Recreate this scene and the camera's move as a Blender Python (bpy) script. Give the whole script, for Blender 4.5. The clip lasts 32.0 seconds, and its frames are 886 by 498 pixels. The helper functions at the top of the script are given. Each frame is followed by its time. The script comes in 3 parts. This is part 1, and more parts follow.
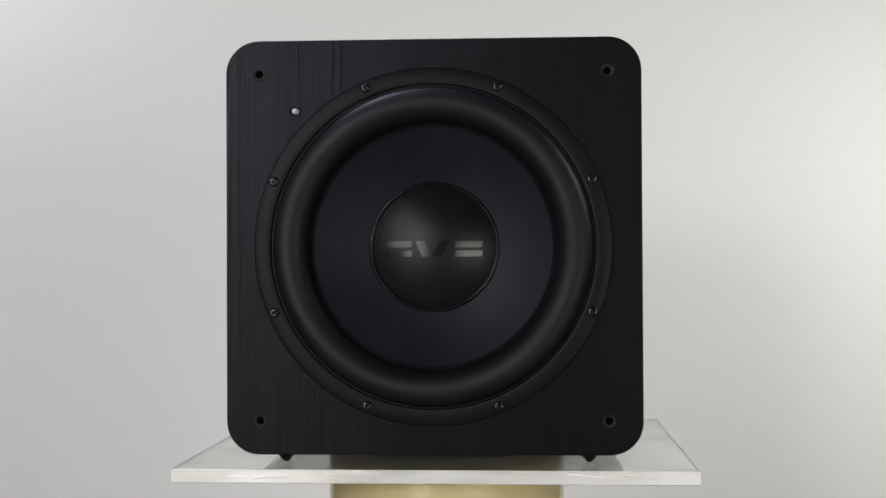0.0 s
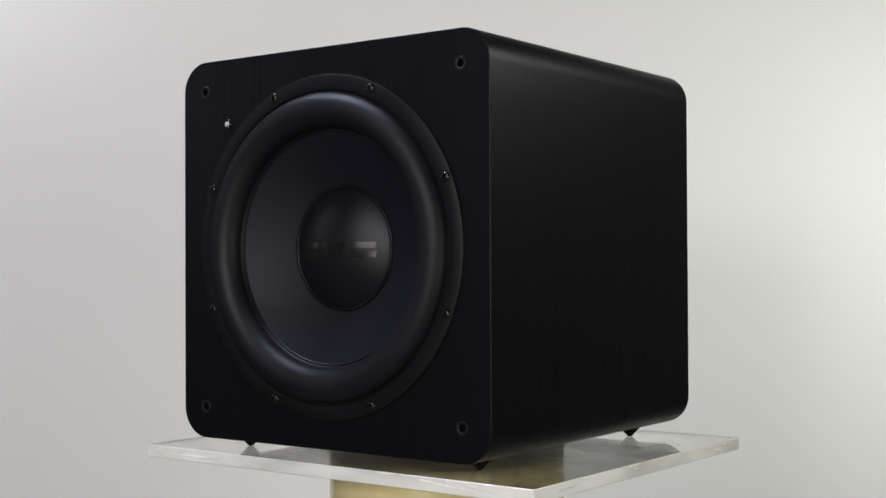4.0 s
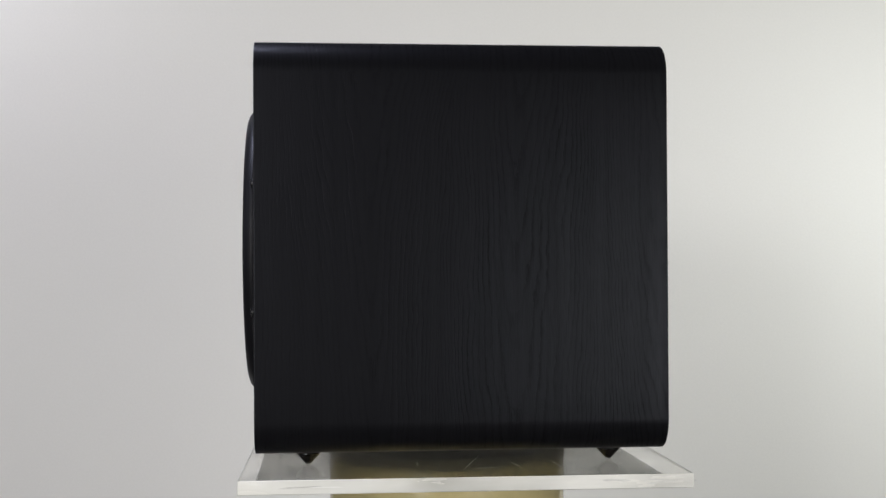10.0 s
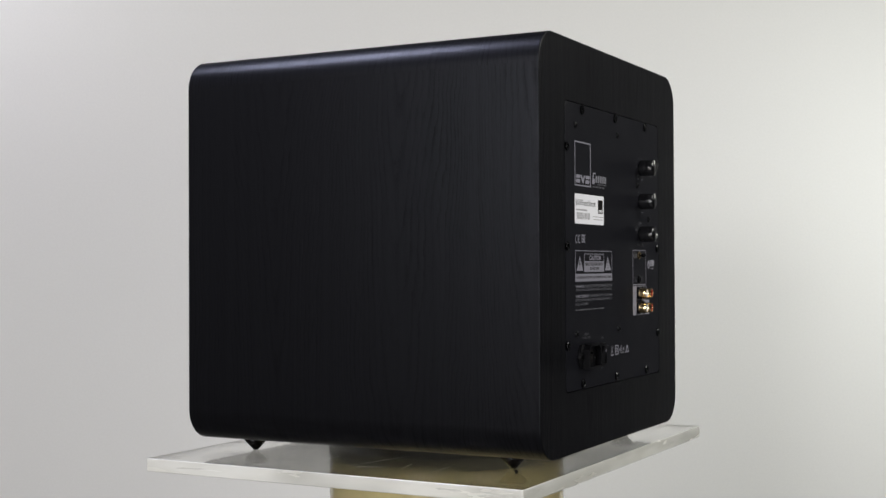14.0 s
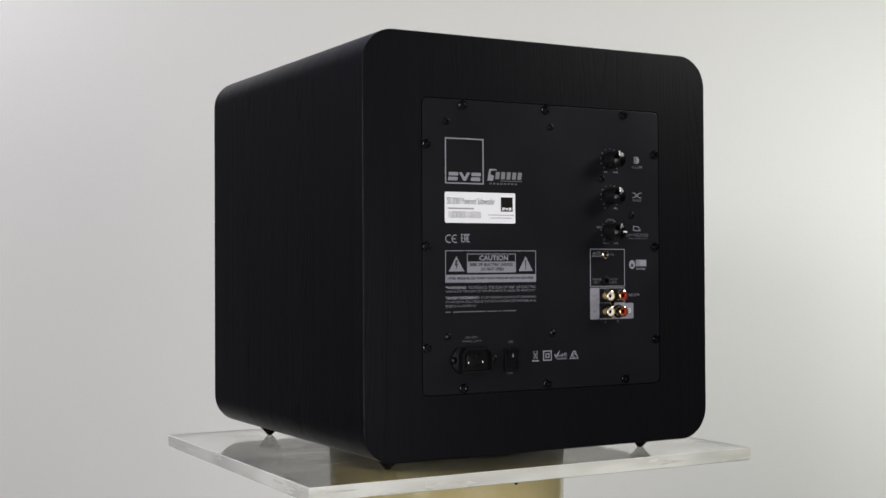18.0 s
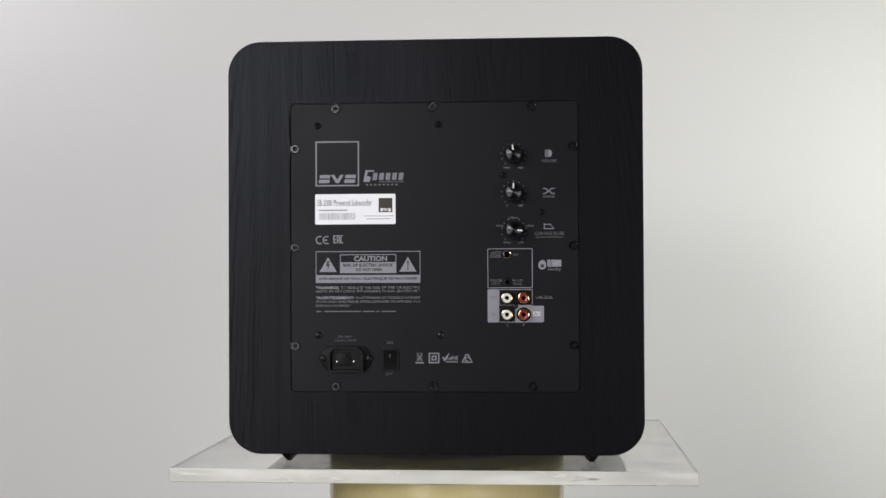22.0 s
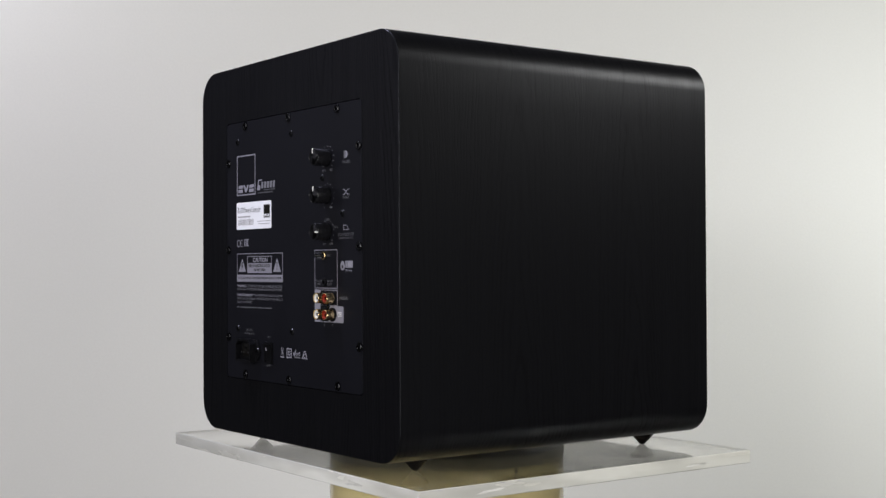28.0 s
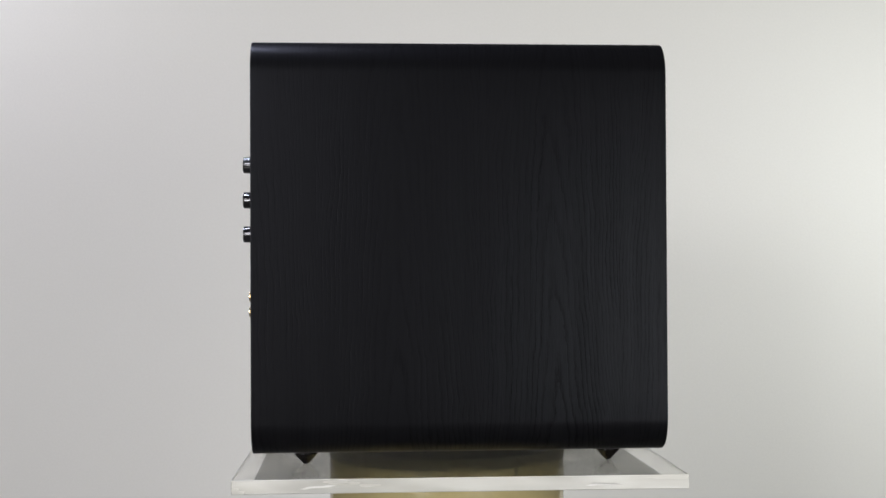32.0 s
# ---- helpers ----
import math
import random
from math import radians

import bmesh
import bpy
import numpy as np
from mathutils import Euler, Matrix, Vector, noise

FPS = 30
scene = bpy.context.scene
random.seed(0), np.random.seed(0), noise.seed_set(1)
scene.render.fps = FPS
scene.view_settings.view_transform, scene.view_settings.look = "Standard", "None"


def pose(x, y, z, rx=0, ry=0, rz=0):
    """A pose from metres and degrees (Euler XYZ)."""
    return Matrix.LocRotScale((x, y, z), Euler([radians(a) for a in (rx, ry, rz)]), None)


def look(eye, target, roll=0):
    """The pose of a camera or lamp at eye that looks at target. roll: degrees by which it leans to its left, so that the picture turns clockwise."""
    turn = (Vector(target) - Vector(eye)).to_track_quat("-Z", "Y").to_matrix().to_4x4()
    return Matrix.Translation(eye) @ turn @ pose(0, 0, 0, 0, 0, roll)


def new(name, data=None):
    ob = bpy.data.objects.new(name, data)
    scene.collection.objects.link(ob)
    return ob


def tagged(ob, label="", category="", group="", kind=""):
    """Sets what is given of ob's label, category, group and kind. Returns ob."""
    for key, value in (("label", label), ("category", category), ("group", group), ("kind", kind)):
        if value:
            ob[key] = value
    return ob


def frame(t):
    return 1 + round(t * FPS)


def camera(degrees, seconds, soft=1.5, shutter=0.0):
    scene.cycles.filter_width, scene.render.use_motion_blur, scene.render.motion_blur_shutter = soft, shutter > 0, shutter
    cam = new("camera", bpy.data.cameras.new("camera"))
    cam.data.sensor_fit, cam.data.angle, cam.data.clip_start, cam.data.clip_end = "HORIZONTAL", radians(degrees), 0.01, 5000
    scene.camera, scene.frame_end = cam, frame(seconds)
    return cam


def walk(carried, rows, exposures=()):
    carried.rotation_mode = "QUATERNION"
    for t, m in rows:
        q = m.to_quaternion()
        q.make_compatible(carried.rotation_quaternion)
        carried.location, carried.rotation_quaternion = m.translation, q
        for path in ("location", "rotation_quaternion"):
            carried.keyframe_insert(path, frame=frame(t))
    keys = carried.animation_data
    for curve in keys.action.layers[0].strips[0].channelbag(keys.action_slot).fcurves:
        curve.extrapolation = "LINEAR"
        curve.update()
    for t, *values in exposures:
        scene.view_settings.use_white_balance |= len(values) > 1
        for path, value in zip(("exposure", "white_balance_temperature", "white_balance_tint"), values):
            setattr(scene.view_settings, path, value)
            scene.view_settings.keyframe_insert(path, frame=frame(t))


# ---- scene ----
# The camera stands still on a tripod; the turntable carries the loudspeaker past it.
EYE = (0.0, -1.3126, 1.0750)
TABLE = 0.900          # height of the acrylic plate's upper side
cam = camera(37.6, 32.0)
VIEW = look(EYE, (-0.0026, 0.0, 1.0930), -0.27)
walk(cam, [(0, VIEW), (32, VIEW)])

# ---- light ----
world = bpy.data.worlds.new("world")
scene.world = world
world.use_nodes = True
world.node_tree.nodes["Background"].inputs[0].default_value = (0.9, 0.92, 1.0, 1)
world.node_tree.nodes["Background"].inputs[1].default_value = 0.02


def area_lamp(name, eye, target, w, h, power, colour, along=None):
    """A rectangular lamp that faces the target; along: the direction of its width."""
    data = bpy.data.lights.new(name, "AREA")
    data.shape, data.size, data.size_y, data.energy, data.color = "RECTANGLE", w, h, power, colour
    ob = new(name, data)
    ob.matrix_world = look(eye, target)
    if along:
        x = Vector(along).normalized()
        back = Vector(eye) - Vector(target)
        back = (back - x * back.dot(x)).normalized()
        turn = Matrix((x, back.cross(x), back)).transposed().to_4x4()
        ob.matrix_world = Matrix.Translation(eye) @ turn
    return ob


area_lamp("unseen_cool_light", (-1.32, -1.74, 1.70), (0, 0, 1.15), 0.8, 1.2, 16.5, (0.965, 0.955, 0.985))
area_lamp("softbox_lamp", (1.10, -1.95, 0.92), (0, 0, 1.02), 1.0, 0.7, 13.2, (0.98, 0.975, 0.97))
area_lamp("softbox_lamp", (-0.95, -2.20, 0.80), (0, 0, 1.02), 0.8, 0.6, 9.0, (1.0, 0.965, 0.91))
area_lamp("unseen_cool_light", (-1.02, -3.00, 1.66), (0, 0.4, 1.05), 0.5, 0.5, 25, (0.94, 0.93, 1.0))
# Cool light added unseen on the left to brighten the sides turned there.
area_lamp("unseen_cool_light", (-1.90, 0.10, 1.60), (-0.2, 0.25, 1.15), 0.8, 0.9, 1.8, (0.90, 0.88, 1.0))
# Unseen fill added to brighten the backdrop's top left and right edge.
area_lamp("unseen_backdrop_fill", (-1.08, 0.75, 2.00), (-0.98, 1.25, 1.75), 0.30, 0.20, 2.5, (0.84, 0.84, 1.0))
area_lamp("unseen_backdrop_fill", (1.18, 0.42, 1.30), (1.22, 1.25, 0.92), 0.45, 0.4, 4.9, (0.95, 1.0, 1.0))
# Unseen lights added close by for the highlights on the rounded top edges.
area_lamp("unseen_rim_light", (-0.40, -0.08, 1.79), (-0.12, -0.14, 1.26), 0.35, 0.03, 6.0, (0.72, 0.75, 1.0), (0.32, -0.12, 0.06))
area_lamp("unseen_rim_light", (1.08, -0.12, 1.66), (0.2, 0.05, 1.22), 0.42, 0.36, 8.5, (1.0, 0.99, 0.94))
scene.view_settings.exposure = -0.02


# ---- materials ----
def nodes_of(name):
    m = bpy.data.materials.new(name)
    m.use_nodes = True
    nt = m.node_tree
    return m, nt, nt.nodes["Principled BSDF"]


def link(nt, a, b):
    nt.links.new(a, b)


def node(nt, kind, **values):
    n = nt.nodes.new(kind)
    for key, value in values.items():
        n.inputs[key].default_value = value
    return n


def mapped(nt, coords, scale, shift=(0, 0, 0)):
    tc = nt.nodes.new("ShaderNodeTexCoord")
    mp = node(nt, "ShaderNodeMapping", Scale=scale, Location=shift)
    link(nt, tc.outputs[coords], mp.inputs["Vector"])
    return mp.outputs[0]


def maths(nt, op, a, b=0.0):
    n = nt.nodes.new("ShaderNodeMath")
    n.operation = op
    for i, v in enumerate((a, b)):
        if isinstance(v, (int, float)):
            n.inputs[i].default_value = v
        else:
            link(nt, v, n.inputs[i])
    return n.outputs[0]


def noise_of(nt, vec, detail=3.0, rough=0.55, scale=1.0):
    n = node(nt, "ShaderNodeTexNoise", Scale=scale, Detail=detail, Roughness=rough)
    link(nt, vec, n.inputs["Vector"])
    return n.outputs["Fac"]


def spread(nt, fac, lo, hi, a, b):
    n = node(nt, "ShaderNodeMapRange")
    n.inputs["From Min"].default_value, n.inputs["From Max"].default_value = lo, hi
    n.inputs["To Min"].default_value, n.inputs["To Max"].default_value = a, b
    link(nt, fac, n.inputs["Value"])
    return n.outputs[0]


def blend(nt, fac, a, b):
    n = nt.nodes.new("ShaderNodeMix")
    n.data_type = "RGBA"
    n.inputs[6].default_value, n.inputs[7].default_value = (*a, 1), (*b, 1)
    link(nt, fac, n.inputs[0])
    return n.outputs[2]


def relief(nt, bsdf, height, strength, distance):
    n = node(nt, "ShaderNodeBump", Strength=strength, Distance=distance)
    link(nt, height, n.inputs["Height"])
    link(nt, n.outputs[0], bsdf.inputs["Normal"])


def plain(name, colour, rough=0.5, metal=0.0, vary=0.15, grain=300.0, bump=0.0002, coarse=14.0, specular=0.5):
    """A material with a fine grain and broad, faint unevenness."""
    m, nt, b = nodes_of(name)
    vec = mapped(nt, "Object", (1, 1, 1))
    fine = noise_of(nt, vec, 3, 0.6, grain)
    wide = noise_of(nt, vec, 3, 0.5, coarse)
    both = maths(nt, "ADD", maths(nt, "MULTIPLY", fine, 0.5), maths(nt, "MULTIPLY", wide, 0.5))
    dark = tuple(c * (1 - vary) for c in colour)
    light = tuple(min(1.0, c * (1 + vary)) for c in colour)
    link(nt, blend(nt, spread(nt, both, 0.35, 0.65, 0, 1), dark, light), b.inputs["Base Color"])
    link(nt, spread(nt, wide, 0.3, 0.7, max(0.02, rough - 0.05), rough + 0.05), b.inputs["Roughness"])
    b.inputs["Metallic"].default_value = metal
    b.inputs["Specular IOR Level"].default_value = specular
    if bump:
        relief(nt, b, fine, 0.4, bump)
    return m


def ash_veneer(name="black_ash_veneer", gloss=1.0):
    """Black-stained ash: growth rings that arch along the grain, each with a porous dark side. The map runs in metres, grain along V."""
    m, nt, b = nodes_of(name)
    rise = nt.nodes.new("ShaderNodeSeparateXYZ")
    link(nt, mapped(nt, "UV", (1, 1, 1)), rise.inputs[0])
    sway = noise_of(nt, mapped(nt, "UV", (5.0, 1.6, 1), (3.1, 0.4, 0)), 2.0, 0.45)
    curl = noise_of(nt, mapped(nt, "UV", (26, 15, 1), (1.7, 2.4, 0)), 2.0, 0.5)
    across = maths(nt, "ADD", rise.outputs[0], maths(nt, "ADD", maths(nt, "MULTIPLY", sway, 0.07), maths(nt, "MULTIPLY", curl, 0.010)))
    off = maths(nt, "PINGPONG", maths(nt, "ADD", across, 0.880), 0.067)
    off = maths(nt, "SQRT", maths(nt, "ADD", maths(nt, "MULTIPLY", off, off), 0.00005))
    flank = maths(nt, "ADD", maths(nt, "MULTIPLY", off, 1.2), maths(nt, "MULTIPLY", maths(nt, "MULTIPLY", off, off), 17.0))
    wave = maths(nt, "ADD", flank, maths(nt, "MULTIPLY", rise.outputs[1], -0.14))
    wobble = noise_of(nt, mapped(nt, "UV", (90, 42, 1)), 3, 0.6)
    frayed = noise_of(nt, mapped(nt, "UV", (700, 190, 1), (0.3, 0.9, 0)), 2, 0.6)
    lean = noise_of(nt, mapped(nt, "UV", (34, 2.2, 1), (2.2, 7.1, 0)), 2, 0.5)
    wave = maths(nt, "ADD", wave, maths(nt, "MULTIPLY", lean, 0.026))
    turns = maths(nt, "ADD", maths(nt, "MULTIPLY", wave, 90.0),
                  maths(nt, "ADD", maths(nt, "MULTIPLY", wobble, 0.75), maths(nt, "MULTIPLY", frayed, 0.42)))
    age = maths(nt, "FRACT", turns)
    early = maths(nt, "MULTIPLY", spread(nt, age, 0.0, 0.10, 0.0, 1.0), spread(nt, age, 0.10, 0.46, 1.0, 0.0))
    pore = noise_of(nt, mapped(nt, "UV", (1300, 60, 1)), 2, 0.6)
    pores = spread(nt, pore, 0.40, 0.62, 0.0, 1.0)
    broad = noise_of(nt, mapped(nt, "UV", (9, 3.5, 1), (5, 1, 0)), 2, 0.5)
    faded = noise_of(nt, mapped(nt, "UV", (75, 6, 1), (8.2, 3.3, 0)), 2, 0.5)
    ringy = maths(nt, "MULTIPLY", early, maths(nt, "MULTIPLY", spread(nt, broad, 0.34, 0.62, 0.5, 1.0), spread(nt, pore, 0.35, 0.6, 0.6, 1.0)))
    ringy = maths(nt, "MULTIPLY", ringy, spread(nt, faded, 0.36, 0.62, 0.25, 1.0))
    bands = noise_of(nt, mapped(nt, "UV", (150, 2.2, 1), (1.4, 6.0, 0)), 3, 0.6)
    total = maths(nt, "ADD", maths(nt, "MULTIPLY", ringy, 0.72), maths(nt, "MULTIPLY", pores, 0.16))
    total = maths(nt, "ADD", total, maths(nt, "MULTIPLY", spread(nt, bands, 0.36, 0.64, 0.0, 1.0), 0.22))
    link(nt, blend(nt, total, (0.0046, 0.0046, 0.0054), (0.0024, 0.0023, 0.0027)), b.inputs["Base Color"])
    link(nt, spread(nt, total, 0.0, 1.0, 0.325, 0.45), b.inputs["Roughness"])
    link(nt, spread(nt, total, 0.0, 1.0, 0.152 * gloss, 0.055 * gloss), b.inputs["Specular IOR Level"])
    b.inputs["Specular Tint"].default_value = (0.88, 0.91, 1.0, 1)
    relief(nt, b, maths(nt, "SUBTRACT", 1.0, total), 0.5, 0.0002)
    return m


def clear_acrylic():
    m, nt, b = nodes_of("clear_acrylic")
    b.inputs["Base Color"].default_value = (0.94, 0.935, 0.90, 1)
    b.inputs["Transmission Weight"].default_value = 1.0
    b.inputs["IOR"].default_value = 1.5
    smear = noise_of(nt, mapped(nt, "Object", (9, 34, 1), (0.3, 0.8, 0)), 4, 0.65)
    wiped = noise_of(nt, mapped(nt, "Object", (14, 14, 1), (2.3, 4.8, 0)), 3, 0.5)
    link(nt, spread(nt, maths(nt, "MULTIPLY", smear, wiped), 0.18, 0.36, 0.015, 0.13), b.inputs["Roughness"])
    return m


def sawn_acrylic():
    """The half-polished edges of the sheet, wavy along the cut: pale tones paint the light refracted in the clear edge,
    with clearer patches.
    """
    m, nt, b = nodes_of("sawn_acrylic_edge")
    b.inputs["IOR"].default_value = 1.49
    long_vec = mapped(nt, "Object", (1, 1, 5))
    wavy = noise_of(nt, long_vec, 3, 0.5, 14)
    clearness = noise_of(nt, mapped(nt, "Object", (1, 1, 4), (0.4, 1.1, 0)), 2, 0.45, 7)
    link(nt, blend(nt, spread(nt, wavy, 0.35, 0.65, 0, 1), (0.79, 0.785, 0.725), (0.72, 0.71, 0.64)), b.inputs["Base Color"])
    link(nt, spread(nt, clearness, 0.42, 0.64, 0.04, 0.36), b.inputs["Transmission Weight"])
    link(nt, spread(nt, wavy, 0.35, 0.7, 0.10, 0.32), b.inputs["Roughness"])
    relief(nt, b, wavy, 0.25, 0.002)
    return m


def spun_metal():
    """Dark anodised metal turned on a lathe, so that its sheen fans out from the centre."""
    m, nt, b = nodes_of("spun_dark_metal")
    b.inputs["Base Color"].default_value = (0.036, 0.036, 0.038, 1)
    b.inputs["Metallic"].default_value = 1.0
    b.inputs["Roughness"].default_value = 0.26
    b.inputs["Anisotropic"].default_value = 0.9
    b.inputs["Anisotropic Rotation"].default_value = 0.25
    tan = nt.nodes.new("ShaderNodeTangent")
    tan.direction_type, tan.axis = "RADIAL", "Z"
    link(nt, tan.outputs[0], b.inputs["Tangent"])
    relief(nt, b, noise_of(nt, mapped(nt, "Object", (1, 1, 1)), 2, 0.5, 1500), 0.2, 0.00003)
    return m


VENEER = ash_veneer()
BAFFLE = ash_veneer("matt_black_ash_veneer", 0.70)
SPUN = spun_metal()
ACRYLIC, ACRYLIC_EDGE = clear_acrylic(), sawn_acrylic()
PAINT = plain("white_wall_paint", (0.812, 0.80, 0.744), 0.7, vary=0.02, grain=220, bump=0.0004, coarse=1.5)
DIM = plain("charcoal_wall_paint", (0.10, 0.10, 0.105), 0.7, vary=0.05, coarse=2)
FLOORING = plain("dark_floor", (0.16, 0.155, 0.15), 0.5, vary=0.1, coarse=3)
CREAM = plain("cream_lacquer", (0.72, 0.61, 0.31), 0.14, vary=0.05, grain=90, bump=0.0002, coarse=10)
RUBBER = plain("black_rubber", (0.0044, 0.0044, 0.0056), 0.50, vary=0.2, grain=900, bump=0.00005, specular=0.20)
CONE = plain("coated_paper_cone", (0.0056, 0.0059, 0.0096), 0.50, vary=0.2, grain=700, bump=0.0001, specular=0.15)
CAP = plain("satin_dust_cap", (0.0048, 0.0048, 0.0064), 0.38, vary=0.15, grain=800, bump=0.00004, specular=0.20)
FRAME_BLACK = plain("satin_black_frame", (0.0052, 0.0052, 0.0060), 0.44, vary=0.2, grain=900, bump=0.0001, specular=0.10)
PANEL = plain("powder_coated_panel", (0.0066, 0.0067, 0.0090), 0.40, vary=0.15, grain=1600, bump=0.0001, specular=0.10)
PLASTIC = plain("black_plastic", (0.0050, 0.0050, 0.0058), 0.38, vary=0.2, grain=900, bump=0.00005, specular=0.10)
GLUE = plain("dark_clear_glue", (0.006, 0.006, 0.007), 0.16, vary=0.1, grain=600, bump=0, specular=0.11)
GLOSS = plain("glossy_black_plastic", (0.008, 0.008, 0.009), 0.12, vary=0.1, grain=600, bump=0)
# Near-black that paints the shade in holes and slots; also on a black screw.
SHADE_BLACK = plain("shade_black", (0.0006, 0.0006, 0.0006), 0.9, vary=0.1, specular=0.03)
STEEL = plain("blackened_steel", (0.028, 0.028, 0.029), 0.24, 1.0, vary=0.2, grain=900)
SCREW_BLACK = plain("black_oxide_steel", (0.006, 0.006, 0.007), 0.20, vary=0.15, grain=900, bump=0, specular=0.32)
SCREW_GREY = plain("dull_zinc", (0.032, 0.032, 0.034), 0.32, 1.0, vary=0.1, grain=900, bump=0)
SOCKET_STEEL = plain("satin_steel", (0.42, 0.42, 0.42), 0.2, 1.0, vary=0.05, grain=900, bump=0)
GOLD = plain("gold_plate", (0.80, 0.62, 0.34), 0.16, 1.0, vary=0.08, grain=900, bump=0)
EMBLEM = plain("champagne_foil", (0.017, 0.0150, 0.0122), 0.19, 0.5, vary=0.08, grain=900, bump=0)
MIDINK = plain("mid_grey_panel_ink", (0.165, 0.165, 0.185), 0.5, vary=0.06, grain=1500, bump=0)
INK = plain("grey_panel_ink", (0.225, 0.22, 0.255), 0.5, vary=0.06, grain=1500, bump=0)
FAINT = plain("dim_panel_ink", (0.105, 0.105, 0.115), 0.5, vary=0.08, grain=1500, bump=0)
PAPER = plain("white_sticker", (0.84, 0.84, 0.87), 0.4, vary=0.02, grain=800, bump=0)
PRINT = plain("black_print", (0.02, 0.02, 0.02), 0.5, vary=0.1, bump=0)
GREYPRINT = plain("grey_print", (0.33, 0.32, 0.33), 0.5, vary=0.1, bump=0)
WHITE = plain("white_plastic", (0.80, 0.78, 0.72), 0.25, vary=0.03, bump=0)
RED = plain("red_plastic", (0.27, 0.028, 0.013), 0.25, vary=0.05, bump=0)
LENS = plain("milky_lens", (0.40, 0.40, 0.42), 0.12, vary=0.03, bump=0)
BROWN = plain("dark_brown_rubber", (0.0025, 0.0018, 0.0016), 0.14, vary=0.2, grain=700, bump=0, specular=0.2)
CORE = plain("dark_grey_plastic", (0.0055, 0.005, 0.0045), 0.45, vary=0.3, grain=250, bump=0, specular=0.12)
BRONZE = plain("dark_bronze_foil", (0.024, 0.020, 0.015), 0.3, 0.8, vary=0.1, bump=0)
SMOKY = plain("painted_dull_streak", (0.60, 0.595, 0.545), 0.12, vary=0.2, grain=200, bump=0)
PALE = plain("painted_bright_streak", (0.86, 0.855, 0.81), 0.2, vary=0.05, bump=0)
MILKY = plain("milky_scratch", (0.55, 0.55, 0.51), 0.5, vary=0.1, bump=0)
OLIVE = plain("shaded_top_olive", (0.165, 0.15, 0.085), 0.8, vary=0.12, grain=400, bump=0.0003)


# ---- shapes ----
def finish(mesh, material, sharp=38):
    for m in material if isinstance(material, (list, tuple)) else [material]:
        mesh.materials.append(m)
    for p in mesh.polygons:
        p.use_smooth = True
    mesh.set_sharp_from_angle(angle=radians(sharp))
    return mesh


def mesh_of(name, bm, material, recalc=True, sharp=38):
    if recalc:
        bmesh.ops.recalc_face_normals(bm, faces=bm.faces[:])
    mesh = bpy.data.meshes.new(name)
    bm.to_mesh(mesh)
    bm.free()
    return finish(mesh, material, sharp)


def part(name, bm, material, parent, label="", at=None, sharp=38):
    """Links a bmesh (or a mesh made before) as one mesh object under a thing or a part."""
    mesh = bm if isinstance(bm, bpy.types.Mesh) else mesh_of(name, bm, material, sharp=sharp)
    ob = new(name, mesh)
    ob.parent = parent
    if at is not None:
        ob.matrix_basis = at
    if label:
        ob["label"] = label
    return ob


def circle(r, n, cx=0.0, cy=0.0):
    return [(cx + r * math.cos(2 * math.pi * i / n), cy + r * math.sin(2 * math.pi * i / n)) for i in range(n)]


def rounded(w, h, r, corner=6, side=1, cx=0.0, cy=0.0):
    """Outline of a rounded rectangle of half-width w and half-height h."""
    pts = []
    for k, (sx, sy) in enumerate(((1, 1), (-1, 1), (-1, -1), (1, -1))):
        ox, oy = sx * (w - r), sy * (h - r)
        for i in range(corner + 1):
            a = math.pi / 2 * (k + i / corner)
            pts.append((cx + ox + r * math.cos(a), cy + oy + r * math.sin(a)))
        if side > 1:
            a = math.pi / 2 * (k + 1)
            nx, ny = ((-1, 1), (-1, -1), (1, -1), (1, 1))[k]
            ex, ey = nx * (w - r) + r * math.cos(a), ny * (h - r) + r * math.sin(a)
            sxp, syp = pts[-1][0] - cx, pts[-1][1] - cy
            for i in range(1, side):
                f = i / side
                pts.append((cx + sxp + (ex - sxp) * f, cy + syp + (ey - syp) * f))
    return pts


def stack(bm, loops, cap_low=True, cap_high=True):
    """Skins a list of loops of 3D points, each of the same length."""
    rows = [[bm.verts.new(p) for p in loop] for loop in loops]
    n = len(rows[0])
    for a, b in zip(rows, rows[1:]):
        for i in range(n):
            bm.faces.new((a[i], a[(i + 1) % n], b[(i + 1) % n], b[i]))
    if cap_low:
        bm.faces.new(rows[0][::-1])
    if cap_high:
        bm.faces.new(rows[-1])
    return rows


def shrink(outline, d):
    cx = sum(p[0] for p in outline) / len(outline)
    cy = sum(p[1] for p in outline) / len(outline)
    w = max(abs(p[0] - cx) for p in outline)
    h = max(abs(p[1] - cy) for p in outline)
    return [(cx + (x - cx) * (1 - d / w), cy + (y - cy) * (1 - d / h)) for x, y in outline]


def prism(bm, outline, low, high, bevel=0.0):
    loops = [[(x, y, low) for x, y in outline]]
    if bevel:
        loops += [[(x, y, high - bevel) for x, y in outline],
                  [(x, y, high - 0.3 * bevel) for x, y in shrink(outline, 0.3 * bevel)],
                  [(x, y, high) for x, y in shrink(outline, bevel)]]
    else:
        loops += [[(x, y, high) for x, y in outline]]
    stack(bm, loops)
    return bm


